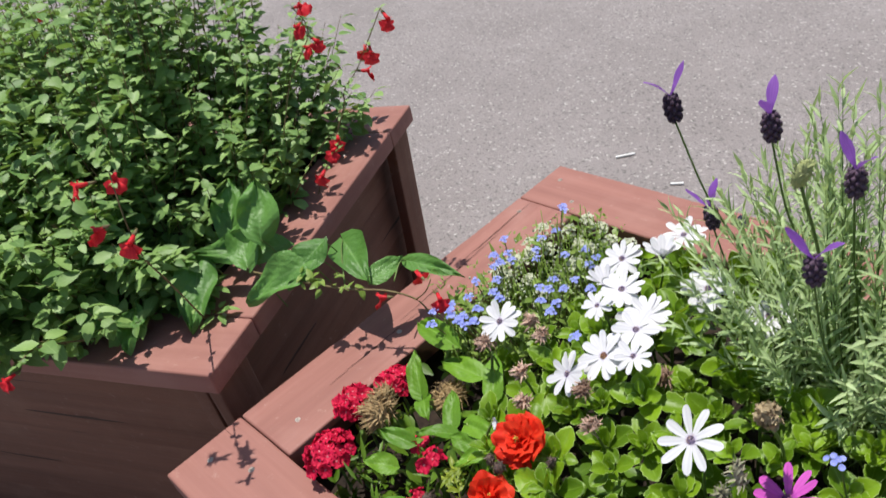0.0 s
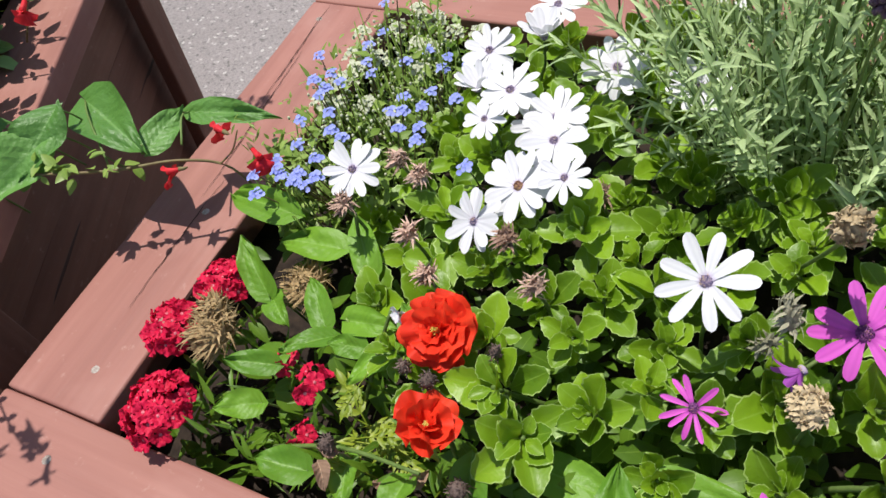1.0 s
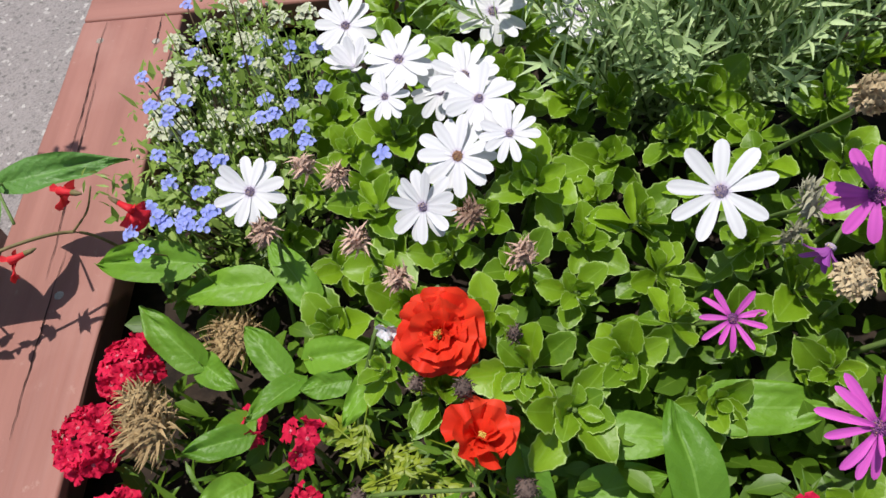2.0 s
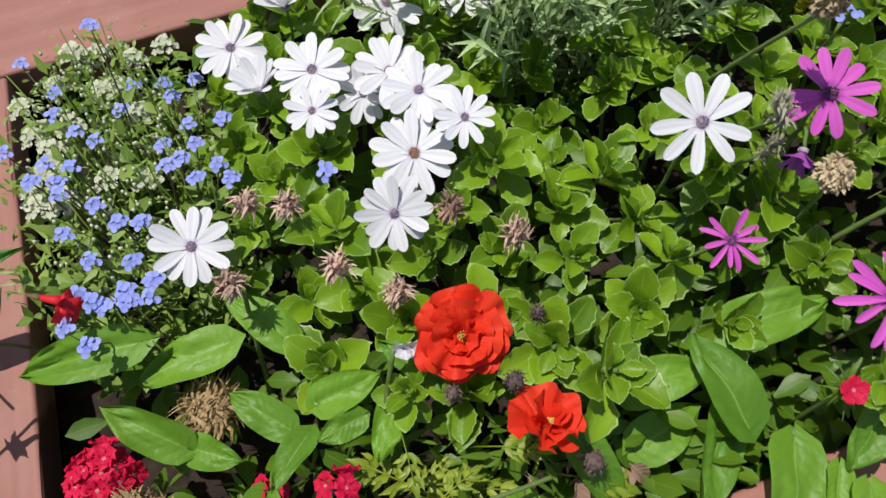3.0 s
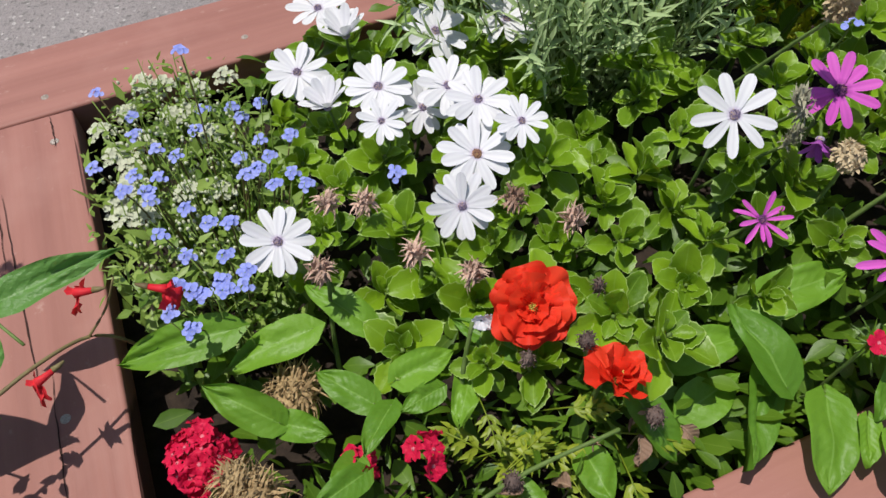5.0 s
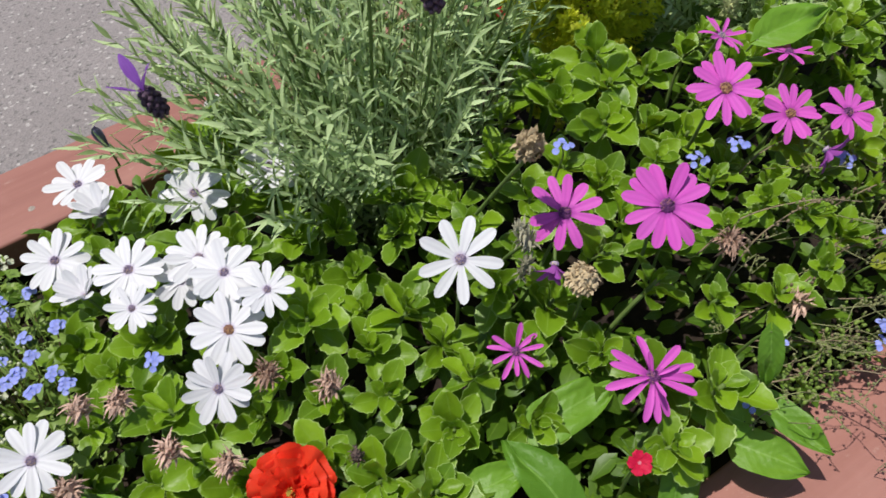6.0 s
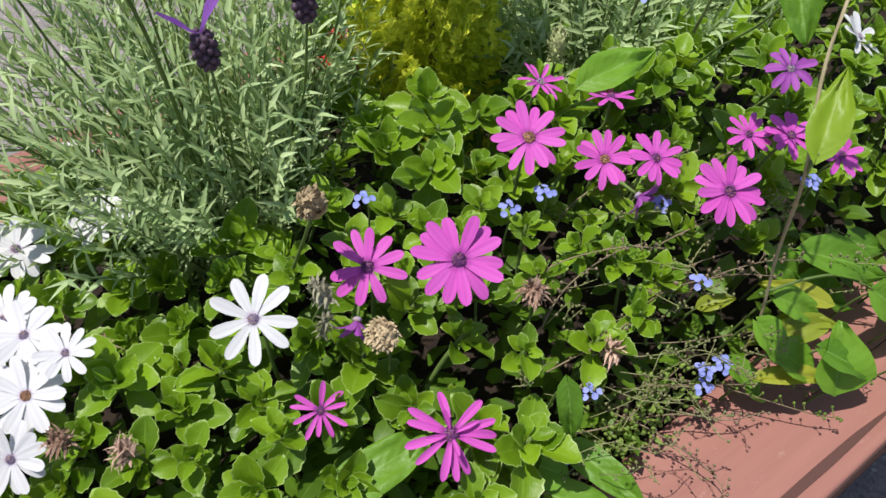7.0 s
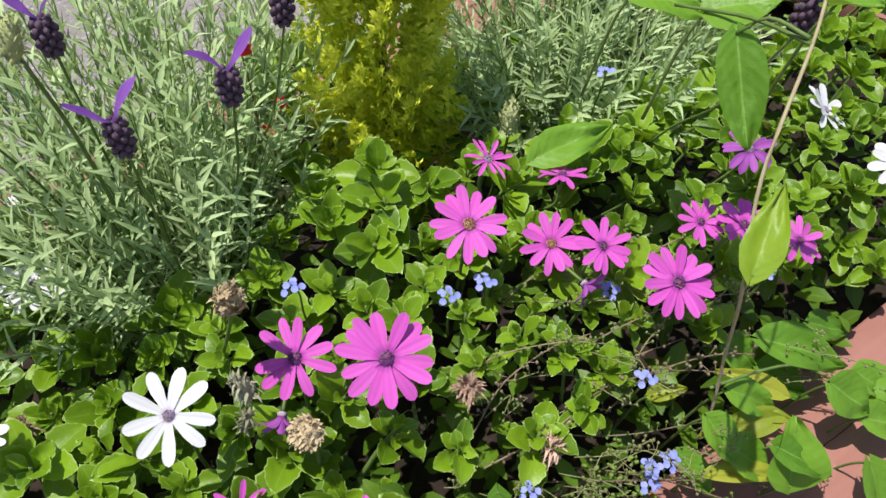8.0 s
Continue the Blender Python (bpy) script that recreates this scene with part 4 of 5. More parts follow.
CORNER_LEAVES = [
    ((0.888, 0.156, 0.898), (0.906, 0.190, 0.944), 0.026), ((0.860, 0.113, 0.917), (0.826, 0.096, 0.890), 0.021),
    ((0.955, 0.303, 0.784), (0.885, 0.320, 0.775), 0.034), ((1.009, 0.079, 0.660), (0.961, 0.131, 0.680), 0.037),
    ((0.932, 0.072, 0.672), (0.908, 0.046, 0.634), 0.050), ((1.002, 0.066, 0.625), (1.053, 0.063, 0.632), 0.038),
    ((0.933, 0.231, 0.930), (0.911, 0.270, 0.930), 0.035), ((0.946, 0.192, 0.950), (0.917, 0.219, 0.940), 0.040),
    ((0.940, 0.138, 0.970), (0.943, 0.162, 0.960), 0.036), ((0.947, -0.023, 0.600), (0.967, 0.023, 0.640), 0.040),
]
GOLD_LEAVES = [((0.873, 0.103, 0.658), (0.929, 0.083, 0.664), 0.022), ((0.916, 0.133, 0.672), (0.947, 0.092, 0.664), 0.018), ((0.882, 0.134, 0.680), (0.862, 0.150, 0.670), 0.014), ((0.915, 0.050, 0.640), (0.860, 0.085, 0.650), 0.016), ((0.934, 0.074, 0.660), (0.908, 0.106, 0.662), 0.013)]
for tip, base, width in EDGE_LEAVES:
    big_leaf(tip, base, width * 0.80, BIG_LEAF, "broad pointed green leaf with a pale midrib", "broad leaves", shape=spear, wave=0.07, lobe=0.16)
for tip, base, width in RIM_LEAVES:
    big_leaf(tip, base, width * 0.74, BIG_LEAF, "broad smooth green leaf reaching over the planter rim", "broad leaves", shape=spear, wave=0.05, lobe=0.14)
for k, (tip, base, width) in enumerate(CORNER_LEAVES):
    big_leaf(tip, base, width, LIME_LEAF if k == 1 else BIG_LEAF, "arrow-shaped green bindweed leaf", "broad leaves", 0.35, (0.905, 0.15, 0.962) if k == 0 else (0.841, 0.104, 0.862) if k == 1 else None, oval if k == 0 else arrow, (-0.5, -0.35, 0.6) if k < 2 else (0.10, -0.5, 0.9) if k == 9 else None)
TANGLE = [
    ((1.014, 0.100, 0.637), (1.003, 0.127, 0.657), 0.037), ((0.978, 0.098, 0.631), (0.960, 0.123, 0.651), 0.035), ((0.929, 0.092, 0.665), (0.903, 0.114, 0.685), 0.030),
    ((0.875, 0.084, 0.669), (0.871, 0.107, 0.689), 0.030), ((0.897, 0.065, 0.645), (0.880, 0.088, 0.665), 0.036), ((0.927, 0.043, 0.645), (0.906, 0.069, 0.665), 0.028),
    ((0.992, 0.054, 0.651), (0.977, 0.076, 0.671), 0.038), ((1.040, 0.054, 0.625), (1.024, 0.077, 0.642), 0.029), ((0.863, 0.087, 0.625), (0.860, 0.112, 0.641), 0.024),
    ((1.061, 0.113, 0.625), (1.035, 0.129, 0.643), 0.029), ((0.953, 0.127, 0.661), (0.934, 0.144, 0.681), 0.034), ((1.02, 0.030, 0.624), (0.995, 0.048, 0.640), 0.032),
]
for tip, base, width in TANGLE:
    tip, base = Vector(tip), Vector(base)
    big_leaf(tip + (tip - base) * 0.35, base, width, BIG_LEAF, "small green bindweed leaf lying over the planter rim", "broad leaves", 0.3, None, arrow, None, 0.05)
for tip, base, width in GOLD_LEAVES:
    big_leaf(tip, base, width, YELLOW_LEAF, "curled yellowing bindweed leaf", "broad leaves")

vine = thing("bindweed_vine", "thin pale brown twining stem rising from the planter rim", "vine", at=(0, 0, 0))
part("stem", tube("stem", [(0.880, 0.140, 0.560), (0.885, 0.112, 0.640), (0.884, 0.119, 0.750), (0.840, 0.104, 0.860), (0.851, 0.121, 0.920), (0.904, 0.147, 0.960), (0.935, 0.165, 0.975)], 0.0013, 0.0009, VINE_STEM, 7, 6), vine)
part("side_stem", tube("side_stem", [(0.884, 0.119, 0.700), (0.93, 0.11, 0.69), (0.97, 0.10, 0.672), (1.00, 0.075, 0.650)], 0.0013, 0.0010, STEM), vine)
part("side_stem", tube("side_stem", [(0.904, 0.147, 0.960), (0.915, 0.19, 0.950), (0.915, 0.24, 0.935)], 0.0013, 0.0010, STEM), vine)


# ---- forget-me-nots and alyssum ----
BLUE = floret_mesh("floret", 0.0027, 5, BLUE_PETAL, 1.05, 0.12, 0.0)
CREAM = floret_mesh("floret", 0.0035, 4, CREAM_PETAL, 1.0, 0.1, 0.0)


def flower_cluster(name, label, category, group, at, floret, count, spread, foot, stem_mat, dome=0.5):
    ob = thing(name, label, category, group, at)
    for k in range(count):
        a, r = k * 2.39996, spread * math.sqrt((k + 0.3) / count)
        z = -dome * r * r / spread + uni(-0.0015, 0.0015)
        part("floret", floret, ob, facing((r * math.cos(a), r * math.sin(a), z), (uni(-0.4, 0.3) + 0.4 * math.cos(a), uni(-0.6, 0.1) + 0.4 * math.sin(a), 1), uni(0, 6)))
    foot = Vector(foot) - Vector(at)
    part("stem", tube("stem", [(0, 0, -0.001), foot * 0.25 + Vector((0.002, -0.002, 0.004)), foot * 0.6, foot], 0.0006, 0.0010, stem_mat, 5, 4), ob)


BLUES = [
    (0.152, 0.630, 0.660), (0.143, 0.509, 0.684), (0.179, 0.577, 0.667), (0.178, 0.546, 0.673), (0.193, 0.516, 0.678), (0.207, 0.501, 0.679),
    (0.227, 0.533, 0.671), (0.239, 0.561, 0.665), (0.263, 0.555, 0.664), (0.288, 0.551, 0.663), (0.267, 0.534, 0.668), (0.301, 0.490, 0.673),
    (0.275, 0.493, 0.675), (0.278, 0.468, 0.679), (0.254, 0.475, 0.680), (0.265, 0.453, 0.684), (0.254, 0.449, 0.685), (0.290, 0.438, 0.684),
    (0.296, 0.418, 0.688), (0.273, 0.428, 0.688), (0.239, 0.530, 0.754),
]
BLUES_FRONT = [
    (0.172, 0.485, 0.686), (0.163, 0.466, 0.691), (0.180, 0.459, 0.691), (0.181, 0.446, 0.693), (0.205, 0.426, 0.695), (0.217, 0.405, 0.695),
    (0.232, 0.399, 0.695), (0.182, 0.409, 0.695), (0.197, 0.381, 0.695), (0.222, 0.370, 0.695), (0.233, 0.350, 0.695), (0.186, 0.358, 0.695),
    (0.194, 0.349, 0.695), (0.214, 0.350, 0.695), (0.215, 0.341, 0.695), (0.228, 0.339, 0.695), (0.176, 0.338, 0.695), (0.186, 0.322, 0.690),
    (0.20, 0.345, 0.693), (0.191, 0.47, 0.690),
]
BLUES_LOOSE = [(0.665, 0.301, 0.802), (0.832, 0.138, 0.740), (0.822, 0.108, 0.672), (0.836, 0.104, 0.672), (0.815, 0.102, 0.662), (0.775, 0.240, 0.785), (0.862, 0.205, 0.745), (0.965, 0.150, 0.745), (0.974, 0.340, 0.810), (0.755, 0.255, 0.77), (0.36, 0.385, 0.705), (0.70, 0.125, 0.665), (0.735, 0.14, 0.69)]
for k, at in enumerate(BLUES + BLUES_FRONT):
    flower_cluster("forget_me_not", "small pale blue forget-me-not cluster on a thin stalk", "forget-me-not", "forget-me-nots", at, BLUE, 7 + k % 4, 0.0060, (0.21 + (at[0] - 0.21) * 0.5, 0.46 + (at[1] - 0.46) * 0.5, 0.55), RED_STEM)
for k, at in enumerate(BLUES_LOOSE):
    flower_cluster("forget_me_not", "stray blue forget-me-not among the daisy leaves", "forget-me-not", "forget-me-nots", at, BLUE, 6 + k % 4, 0.007, (at[0] + 0.01, at[1] + 0.02, at[2] - 0.08), STEM)
CREAMS = [
    (0.148, 0.581, 0.650), (0.155, 0.544, 0.650), (0.210, 0.638, 0.636), (0.267, 0.625, 0.636), (0.181, 0.551, 0.645), (0.211, 0.586, 0.640),
    (0.151, 0.476, 0.645), (0.238, 0.540, 0.648), (0.198, 0.630, 0.636), (0.172, 0.612, 0.636), (0.158, 0.503, 0.648), (0.238, 0.621, 0.634), (0.225, 0.585, 0.640), (0.165, 0.53, 0.645),
]
for k in range(8):
    CREAMS.append((uni(0.145, 0.26), uni(0.46, 0.64), uni(0.638, 0.652)))
for k, at in enumerate(CREAMS):
    flower_cluster("alyssum", "creamy white alyssum cluster in the planter corner", "alyssum", "alyssum", (at[0], at[1], at[2] + 0.012), CREAM, 15, 0.0108, (at[0] + 0.01, at[1] - 0.01, 0.56), STEM, 1.0)

haze = Heap()
for k in range(2600):
    a, r = uni(0, 6.283), math.sqrt(rnd.random())
    x, y = 0.215 + 0.088 * r * math.cos(a), 0.475 + 0.178 * r * math.sin(a)
    if y < 0.345:
        continue
    z = uni(0.56, 0.672)
    s = uni(0.005, 0.010) if rnd.random() < (0.85 if y > 0.43 else 0.55) else uni(0.014, 0.024)
    haze.put(blade(s, s * uni(0.3, 0.5), lance, uni(-0.1, 0.4), 0.2, 3, 2), pose(x, y, z, uni(-40, 40), uni(-70, 20), uni(0, 360)))
for k in range(110):
    a, r = uni(0, 6.283), math.sqrt(rnd.random())
    x, y = 0.215 + 0.072 * r * math.cos(a), 0.475 + 0.15 * r * math.sin(a)
    haze.put(tube_piece([(x * 0.6 + 0.084, y * 0.6 + 0.19, 0.54), (x, y, 0.62), (x + uni(-0.015, 0.015), y + uni(-0.015, 0.015), uni(0.66, 0.70))], 0.0006, 4), Matrix())
tagged(new("forget_me_not_foliage", haze.mesh("forget_me_not_foliage", FINE_LEAF)), "fine pale green leaves and stalks under the forget-me-nots", "foliage", kind="stuff")
seeds = Heap()
for k in range(320):
    a, r = uni(0, 6.283), math.sqrt(rnd.random())
    x, y = 0.205 + 0.062 * r * math.cos(a), 0.50 + 0.13 * r * math.sin(a)
    seeds.put(lump_piece(0.0016, 0.0016, 0.0021, 0.1, 5, 4), Matrix.Translation((x, y, uni(0.625, 0.684))))
tagged(new("alyssum_seed_pods", seeds.mesh("alyssum_seed_pods", PALE_POD)), "tiny pale seed pods on the spent alyssum", "seed pods", kind="stuff")

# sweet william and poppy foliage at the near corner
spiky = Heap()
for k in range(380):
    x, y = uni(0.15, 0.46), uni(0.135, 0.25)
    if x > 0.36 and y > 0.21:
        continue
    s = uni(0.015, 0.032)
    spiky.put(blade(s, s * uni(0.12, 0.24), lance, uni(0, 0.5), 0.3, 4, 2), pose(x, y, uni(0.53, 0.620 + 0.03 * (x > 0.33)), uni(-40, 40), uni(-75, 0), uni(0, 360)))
tagged(new("sweet_william_foliage", spiky.mesh("sweet_william_foliage", DIM_LEAF)), "narrow green leaves under the crimson flowers", "foliage", kind="stuff")
ferny = Heap()
for k in range(13):
    x, y, z = uni(0.335, 0.455), uni(0.125, 0.20), uni(0.605, 0.665)
    m0 = pose(x, y, z) @ Matrix.Rotation(uni(0, 6.28), 4, "Z") @ Matrix.Rotation(uni(-0.7, 0.2), 4, "Y") @ Matrix.Scale(uni(0.6, 0.95), 4)
    ferny.put(tube_piece([(-0.030, 0, -0.010), (0, 0, 0), (0.034, 0, 0.001)], 0.0008, 4), m0)
    ferny.put(blade(0.018, 0.0075, lance, 0.25, 0.4, 5, 2, 0.05, 1), m0 @ Matrix.Translation((0.030, 0, 0)))
    for j in range(6):
        n_out = j // 2
        m1 = m0 @ Matrix.Translation((0.004 + 0.011 * n_out, 0, 0)) @ Matrix.Rotation(((j % 2) * 2 - 1) * uni(0.6, 0.95), 4, "Z") @ Matrix.Rotation(uni(-0.3, 0.3), 4, "X")
        ferny.put(blade(0.020 - 0.0025 * n_out, 0.0062, lance, uni(0.1, 0.5), 0.4, 5, 2, 0.05, 1), m1)
        ferny.put(blade(0.010, 0.0042, lance, 0.2, 0.4, 4, 2), m1 @ Matrix.Translation((0.007, 0, 0)) @ Matrix.Rotation(uni(0.5, 0.8) * (1 if k % 2 else -1), 4, "Z"))
tagged(new("scarlet_flower_foliage", ferny.mesh("scarlet_flower_foliage", FERN_LEAF)), "divided yellow-green leaves below the scarlet flowers", "foliage", kind="stuff")
for k, (a, b) in enumerate((((0.275, 0.150, 0.60), (0.42, 0.150, 0.672)), ((0.27, 0.30, 0.57), (0.285, 0.325, 0.69)), ((0.33, 0.20, 0.60), (0.36, 0.245, 0.70)))):
    st = thing("bare_stalk", "bare grey-green flower stalk", "stalk", "bare stalks")
    part("stem", tube("stem", [a, ((a[0] + b[0]) / 2, (a[1] + b[1]) / 2 + 0.006, (a[2] + b[2]) / 2 + 0.006), b], 0.0021, 0.0015, STEM), st)


# curled dead leaves at the foot of the scarlet flowers
DEAD_LEAF = leaf_material("dead_leaf", (0.16, 0.09, 0.055), (0.40, 0.27, 0.19), (0.45, 0.33, 0.22), 6.0, 0.15, (0.4, 0.25, 0.12), 0.8, relief_by=0.8)
for x, y, z, turn in ((0.352, 0.150, 0.652, 200), (0.338, 0.140, 0.648, 320), (0.455, 0.158, 0.655, 170), (0.438, 0.148, 0.650, 250), (0.405, 0.150, 0.640, 40), (0.385, 0.140, 0.630, 120), (0.480, 0.150, 0.620, 300), (0.470, 0.135, 0.615, 80), (0.500, 0.150, 0.612, 10)):
    dead = thing("dead_leaf", "curled brown dead leaf below the scarlet flowers", "leaf", "dead leaves", (x, y, z))
    v, f, u = blade(uni(0.016, 0.024), uni(0.009, 0.013), ovate, uni(0.3, 0.8), 0.9, 8, 6, 0.12, 0, uni(-1, 1), 0.0, 0.25, x * 90)
    part("leaf_blade", mesh_of("leaf_blade", v, f, DEAD_LEAF, u), dead, pose(0, 0, 0, uni(-40, 40), uni(-30, 30), turn))
    part("stalk", tube("stalk", [(0, 0, 0), (0.002, 0.004, -0.02), (0.002, 0.008, -0.06)], 0.0006, 0.0009, TWIG, 5, 3), dead)


# ---- lavender ----
def lavender_bush(name, label, base, reach, tall, stems, seed, squash=1.0):
    r = random.Random(seed)
    bush = thing(name, label, "lavender", "lavender bushes", base)
    wood, leaves = Heap(), Heap()
    for k in range(stems):
        a, q = r.uniform(0, 6.283), math.sqrt(r.random())
        dx, dy = reach * q * math.cos(a), reach * q * math.sin(a)
        if dy < 0:
            dy *= squash
        top = tall * (1 - 0.42 * q * q) * r.uniform(0.72, 1.08)
        foot = Vector((dx * 0.22, dy * 0.22, -0.05))
        mid = Vector((dx * 0.62, dy * 0.62, top * 0.45))
        tip = Vector((dx * 1.02 + r.uniform(-0.02, 0.02), dy * 1.02 + r.uniform(-0.02, 0.02), top))
        line = glide([foot, mid, tip], 5)
        wood.put(tube_piece(line, [0.0012 - 0.0001 * i for i in range(len(line))], 5), Matrix())
        count = 40
        for j in range(count):
            t = 0.22 + 0.78 * j / count
            i = min(len(line) - 2, int(t * (len(line) - 1)))
            w = t * (len(line) - 1) - i
            p = line[i].lerp(line[i + 1], w)
            d = (line[i + 1] - line[i]).normalized()
            side = Matrix.Rotation(j * 1.571 + r.uniform(-0.5, 0.5), 4, d) @ d.orthogonal()
            way = side.normalized() * r.uniform(0.35, 0.90) + d * r.uniform(0.6, 1.4)
            s = r.uniform(0.022, 0.048) * (1 - 0.35 * t)
            leaves.put(blade(s, r.uniform(0.0028, 0.0048), lance, r.uniform(-0.15, 0.35), 0.5, 4, 2), along(p, way, d))
    tagged(part("branchwork", wood.mesh("branchwork", STEM), bush, None, "thin grey-green woody stems"), kind="stuff")
    tagged(part("foliage", leaves.mesh("foliage", LAVENDER_LEAF), bush, None, "narrow grey-green leaves"), kind="stuff")
    return bush


tall_lavender = lavender_bush("lavender_bush", "tall grey-green lavender bush with narrow leaves", (0.620, 0.535, 0.58), 0.215, 0.38, 185, 3, 0.80)
low_lavender = lavender_bush("lavender_bush", "low grey-green lavender bush behind the golden conifer", (1.090, 0.520, 0.58), 0.22, 0.29, 150, 4)
WING = petal_set("bract", 0.032, 0.0092, obovate, LILAC_PETAL, (0.15, -0.15), 0.3, 0.05)


def lavender_head(at, foot, wings, bush, scale=1.02):
    at = Vector(at)
    lean = (at - Vector(foot)).normalized() + Vector((0, 0, 1.2))
    m0 = facing((0, 0, 0), lean, uni(0, 6)) @ Matrix.Scale(scale, 4)
    h = Heap()
    h.put(lump_piece(0.0058, 0.0058, 0.0125, 0.12, 8, 6), m0)
    for ring in range(7):
        for k in range(6):
            a = 1.047 * k + 0.52 * ring
            z = -0.011 + 0.0036 * ring
            w = 0.0066 * math.sqrt(max(0.1, 1 - (z / 0.0145) ** 2))
            h.put(lump_piece(0.0023, 0.0023, 0.0024, 0.1, 5, 4), m0 @ Matrix.Translation((w * math.cos(a), w * math.sin(a), z)))
    head = part("flower_spike", h.mesh("flower_spike", PLUM), bush, Matrix.Translation(at - bush.location), "dark plum lavender flower spike on a tall stem")
    for k in range(wings):
        part("bract", WING[k % 2], head, m0 @ Matrix.Translation((0, 0, 0.0115)) @ Matrix.Rotation(6.283 * k / max(1, wings) + 0.4, 4, "Z") @ Matrix.Rotation(-1.0 + 0.25 * (k % 2), 4, "Y"), "lilac bract")
    foot = Vector(foot) - at
    part("stem", tube("stem", [(0, 0, -0.009), foot * 0.3 + Vector((0, 0, -0.02)), foot * 0.65, foot], 0.0009, 0.0012, STEM), head)


for at, foot, wings, bush in (
    ((0.450, 0.455, 0.966), (0.53, 0.50, 0.72), 2, tall_lavender), ((0.536, 0.460, 0.962), (0.57, 0.50, 0.75), 2, tall_lavender),
    ((0.608, 0.448, 0.935), (0.61, 0.50, 0.72), 2, tall_lavender), ((0.614, 0.367, 0.908), (0.62, 0.45, 0.68), 2, tall_lavender),
    ((0.450, 0.520, 0.808), (0.52, 0.51, 0.68), 3, tall_lavender),
    ((0.682, 0.366, 0.912), (0.67, 0.46, 0.70), 2, tall_lavender), ((0.740, 0.405, 0.925), (0.69, 0.48, 0.70), 2, tall_lavender),
    ((0.960, 0.184, 0.937), (1.02, 0.34, 0.68), 3, low_lavender),
):
    lavender_head(at, foot, wings, bush)


# ---- golden conifer ----
conifer = thing("golden_conifer", "dwarf golden-yellow conifer with dense feathery sprays", "conifer", at=(0.855, 0.495, 0.50))
part("trunk", tube("trunk", [(0, 0, -0.02), (0.002, 0.002, 0.25), (0, 0, 0.58)], 0.007, 0.002, TWIG, 8), conifer)
sprays = Heap()
cr = random.Random(11)
for k in range(340):
    t = (k + 0.5) / 340
    a = k * 2.39996 + cr.uniform(-0.3, 0.3)
    out = Vector((math.cos(a), math.sin(a), 0))
    foot = out * cr.uniform(0.004, 0.036) + Vector((0, 0, 0.06 + 0.52 * t))
    way = (out * cr.uniform(0.30, 0.70) + Vector((cr.uniform(-0.15, 0.15), cr.uniform(-0.15, 0.15), 1))).normalized()
    run = cr.uniform(0.070, 0.120) * (1 - 0.35 * t)
    plane = along(foot, way, Matrix.Rotation(cr.uniform(-0.9, 0.9), 4, way) @ way.cross(out))
    for j in range(10):
        u = 0.28 + 0.72 * j / 9
        side = (j % 2) * 2 - 1
        twig = run * 0.17 * (1.15 - u) + 0.009
        m1 = plane @ Matrix.Translation((run * u, 0, run * 0.10 * u * u)) @ Matrix.Rotation(side * cr.uniform(0.35, 0.75) * (j < 9), 4, "Z") @ Matrix.Rotation(cr.uniform(-0.5, 0.5), 4, "Y")
        sprays.put(blade(twig, 0.0052, lance, 0.1, 0.5, 3, 2), m1)
        for i in range(6):
            q = twig * (0.12 + 0.15 * i)
            sprays.put(blade(twig * (0.50 - 0.05 * i) + 0.002, 0.0044, lance, 0.1, 0.5, 3, 2), m1 @ Matrix.Translation((q, 0, 0)) @ Matrix.Rotation(((i % 2) * 2 - 1) * 0.75, 4, "Z") @ Matrix.Rotation(cr.uniform(-0.6, 0.6), 4, "Y"))
tagged(part("foliage", sprays.mesh("foliage", GOLD_LEAF), conifer, None, "feathery yellow-green sprays"), kind="stuff")


# ---- sprawling seed stalks over the near rim ----
def sprawl(points, seed):
    r = random.Random(seed)
    ob = thing("seed_stalk", "thin sprawling forget-me-not stalk with tiny seed cups", "stalk", "sprawling stalks")
    line = glide(points, 8)
    part("stem", tube("stem", points, 0.0007, 0.0004, TWIG, 5, 8), ob)
    h = Heap()
    for i in range(2, len(line), 1):
        d = Vector((r.uniform(-1, 1), r.uniform(-1, 1), r.uniform(0.1, 1))).normalized() * r.uniform(0.004, 0.008)
        h.put(tube_piece([line[i], line[i] + d], 0.0003, 4), Matrix())
        h.put(lump_piece(0.0013, 0.0013, 0.0018, 0.1, 5, 4), Matrix.Translation(line[i] + d))
    tagged(part("seed_spray", h.mesh("seed_spray", FINE_LEAF if seed % 2 else TWIG), ob), kind="stuff")


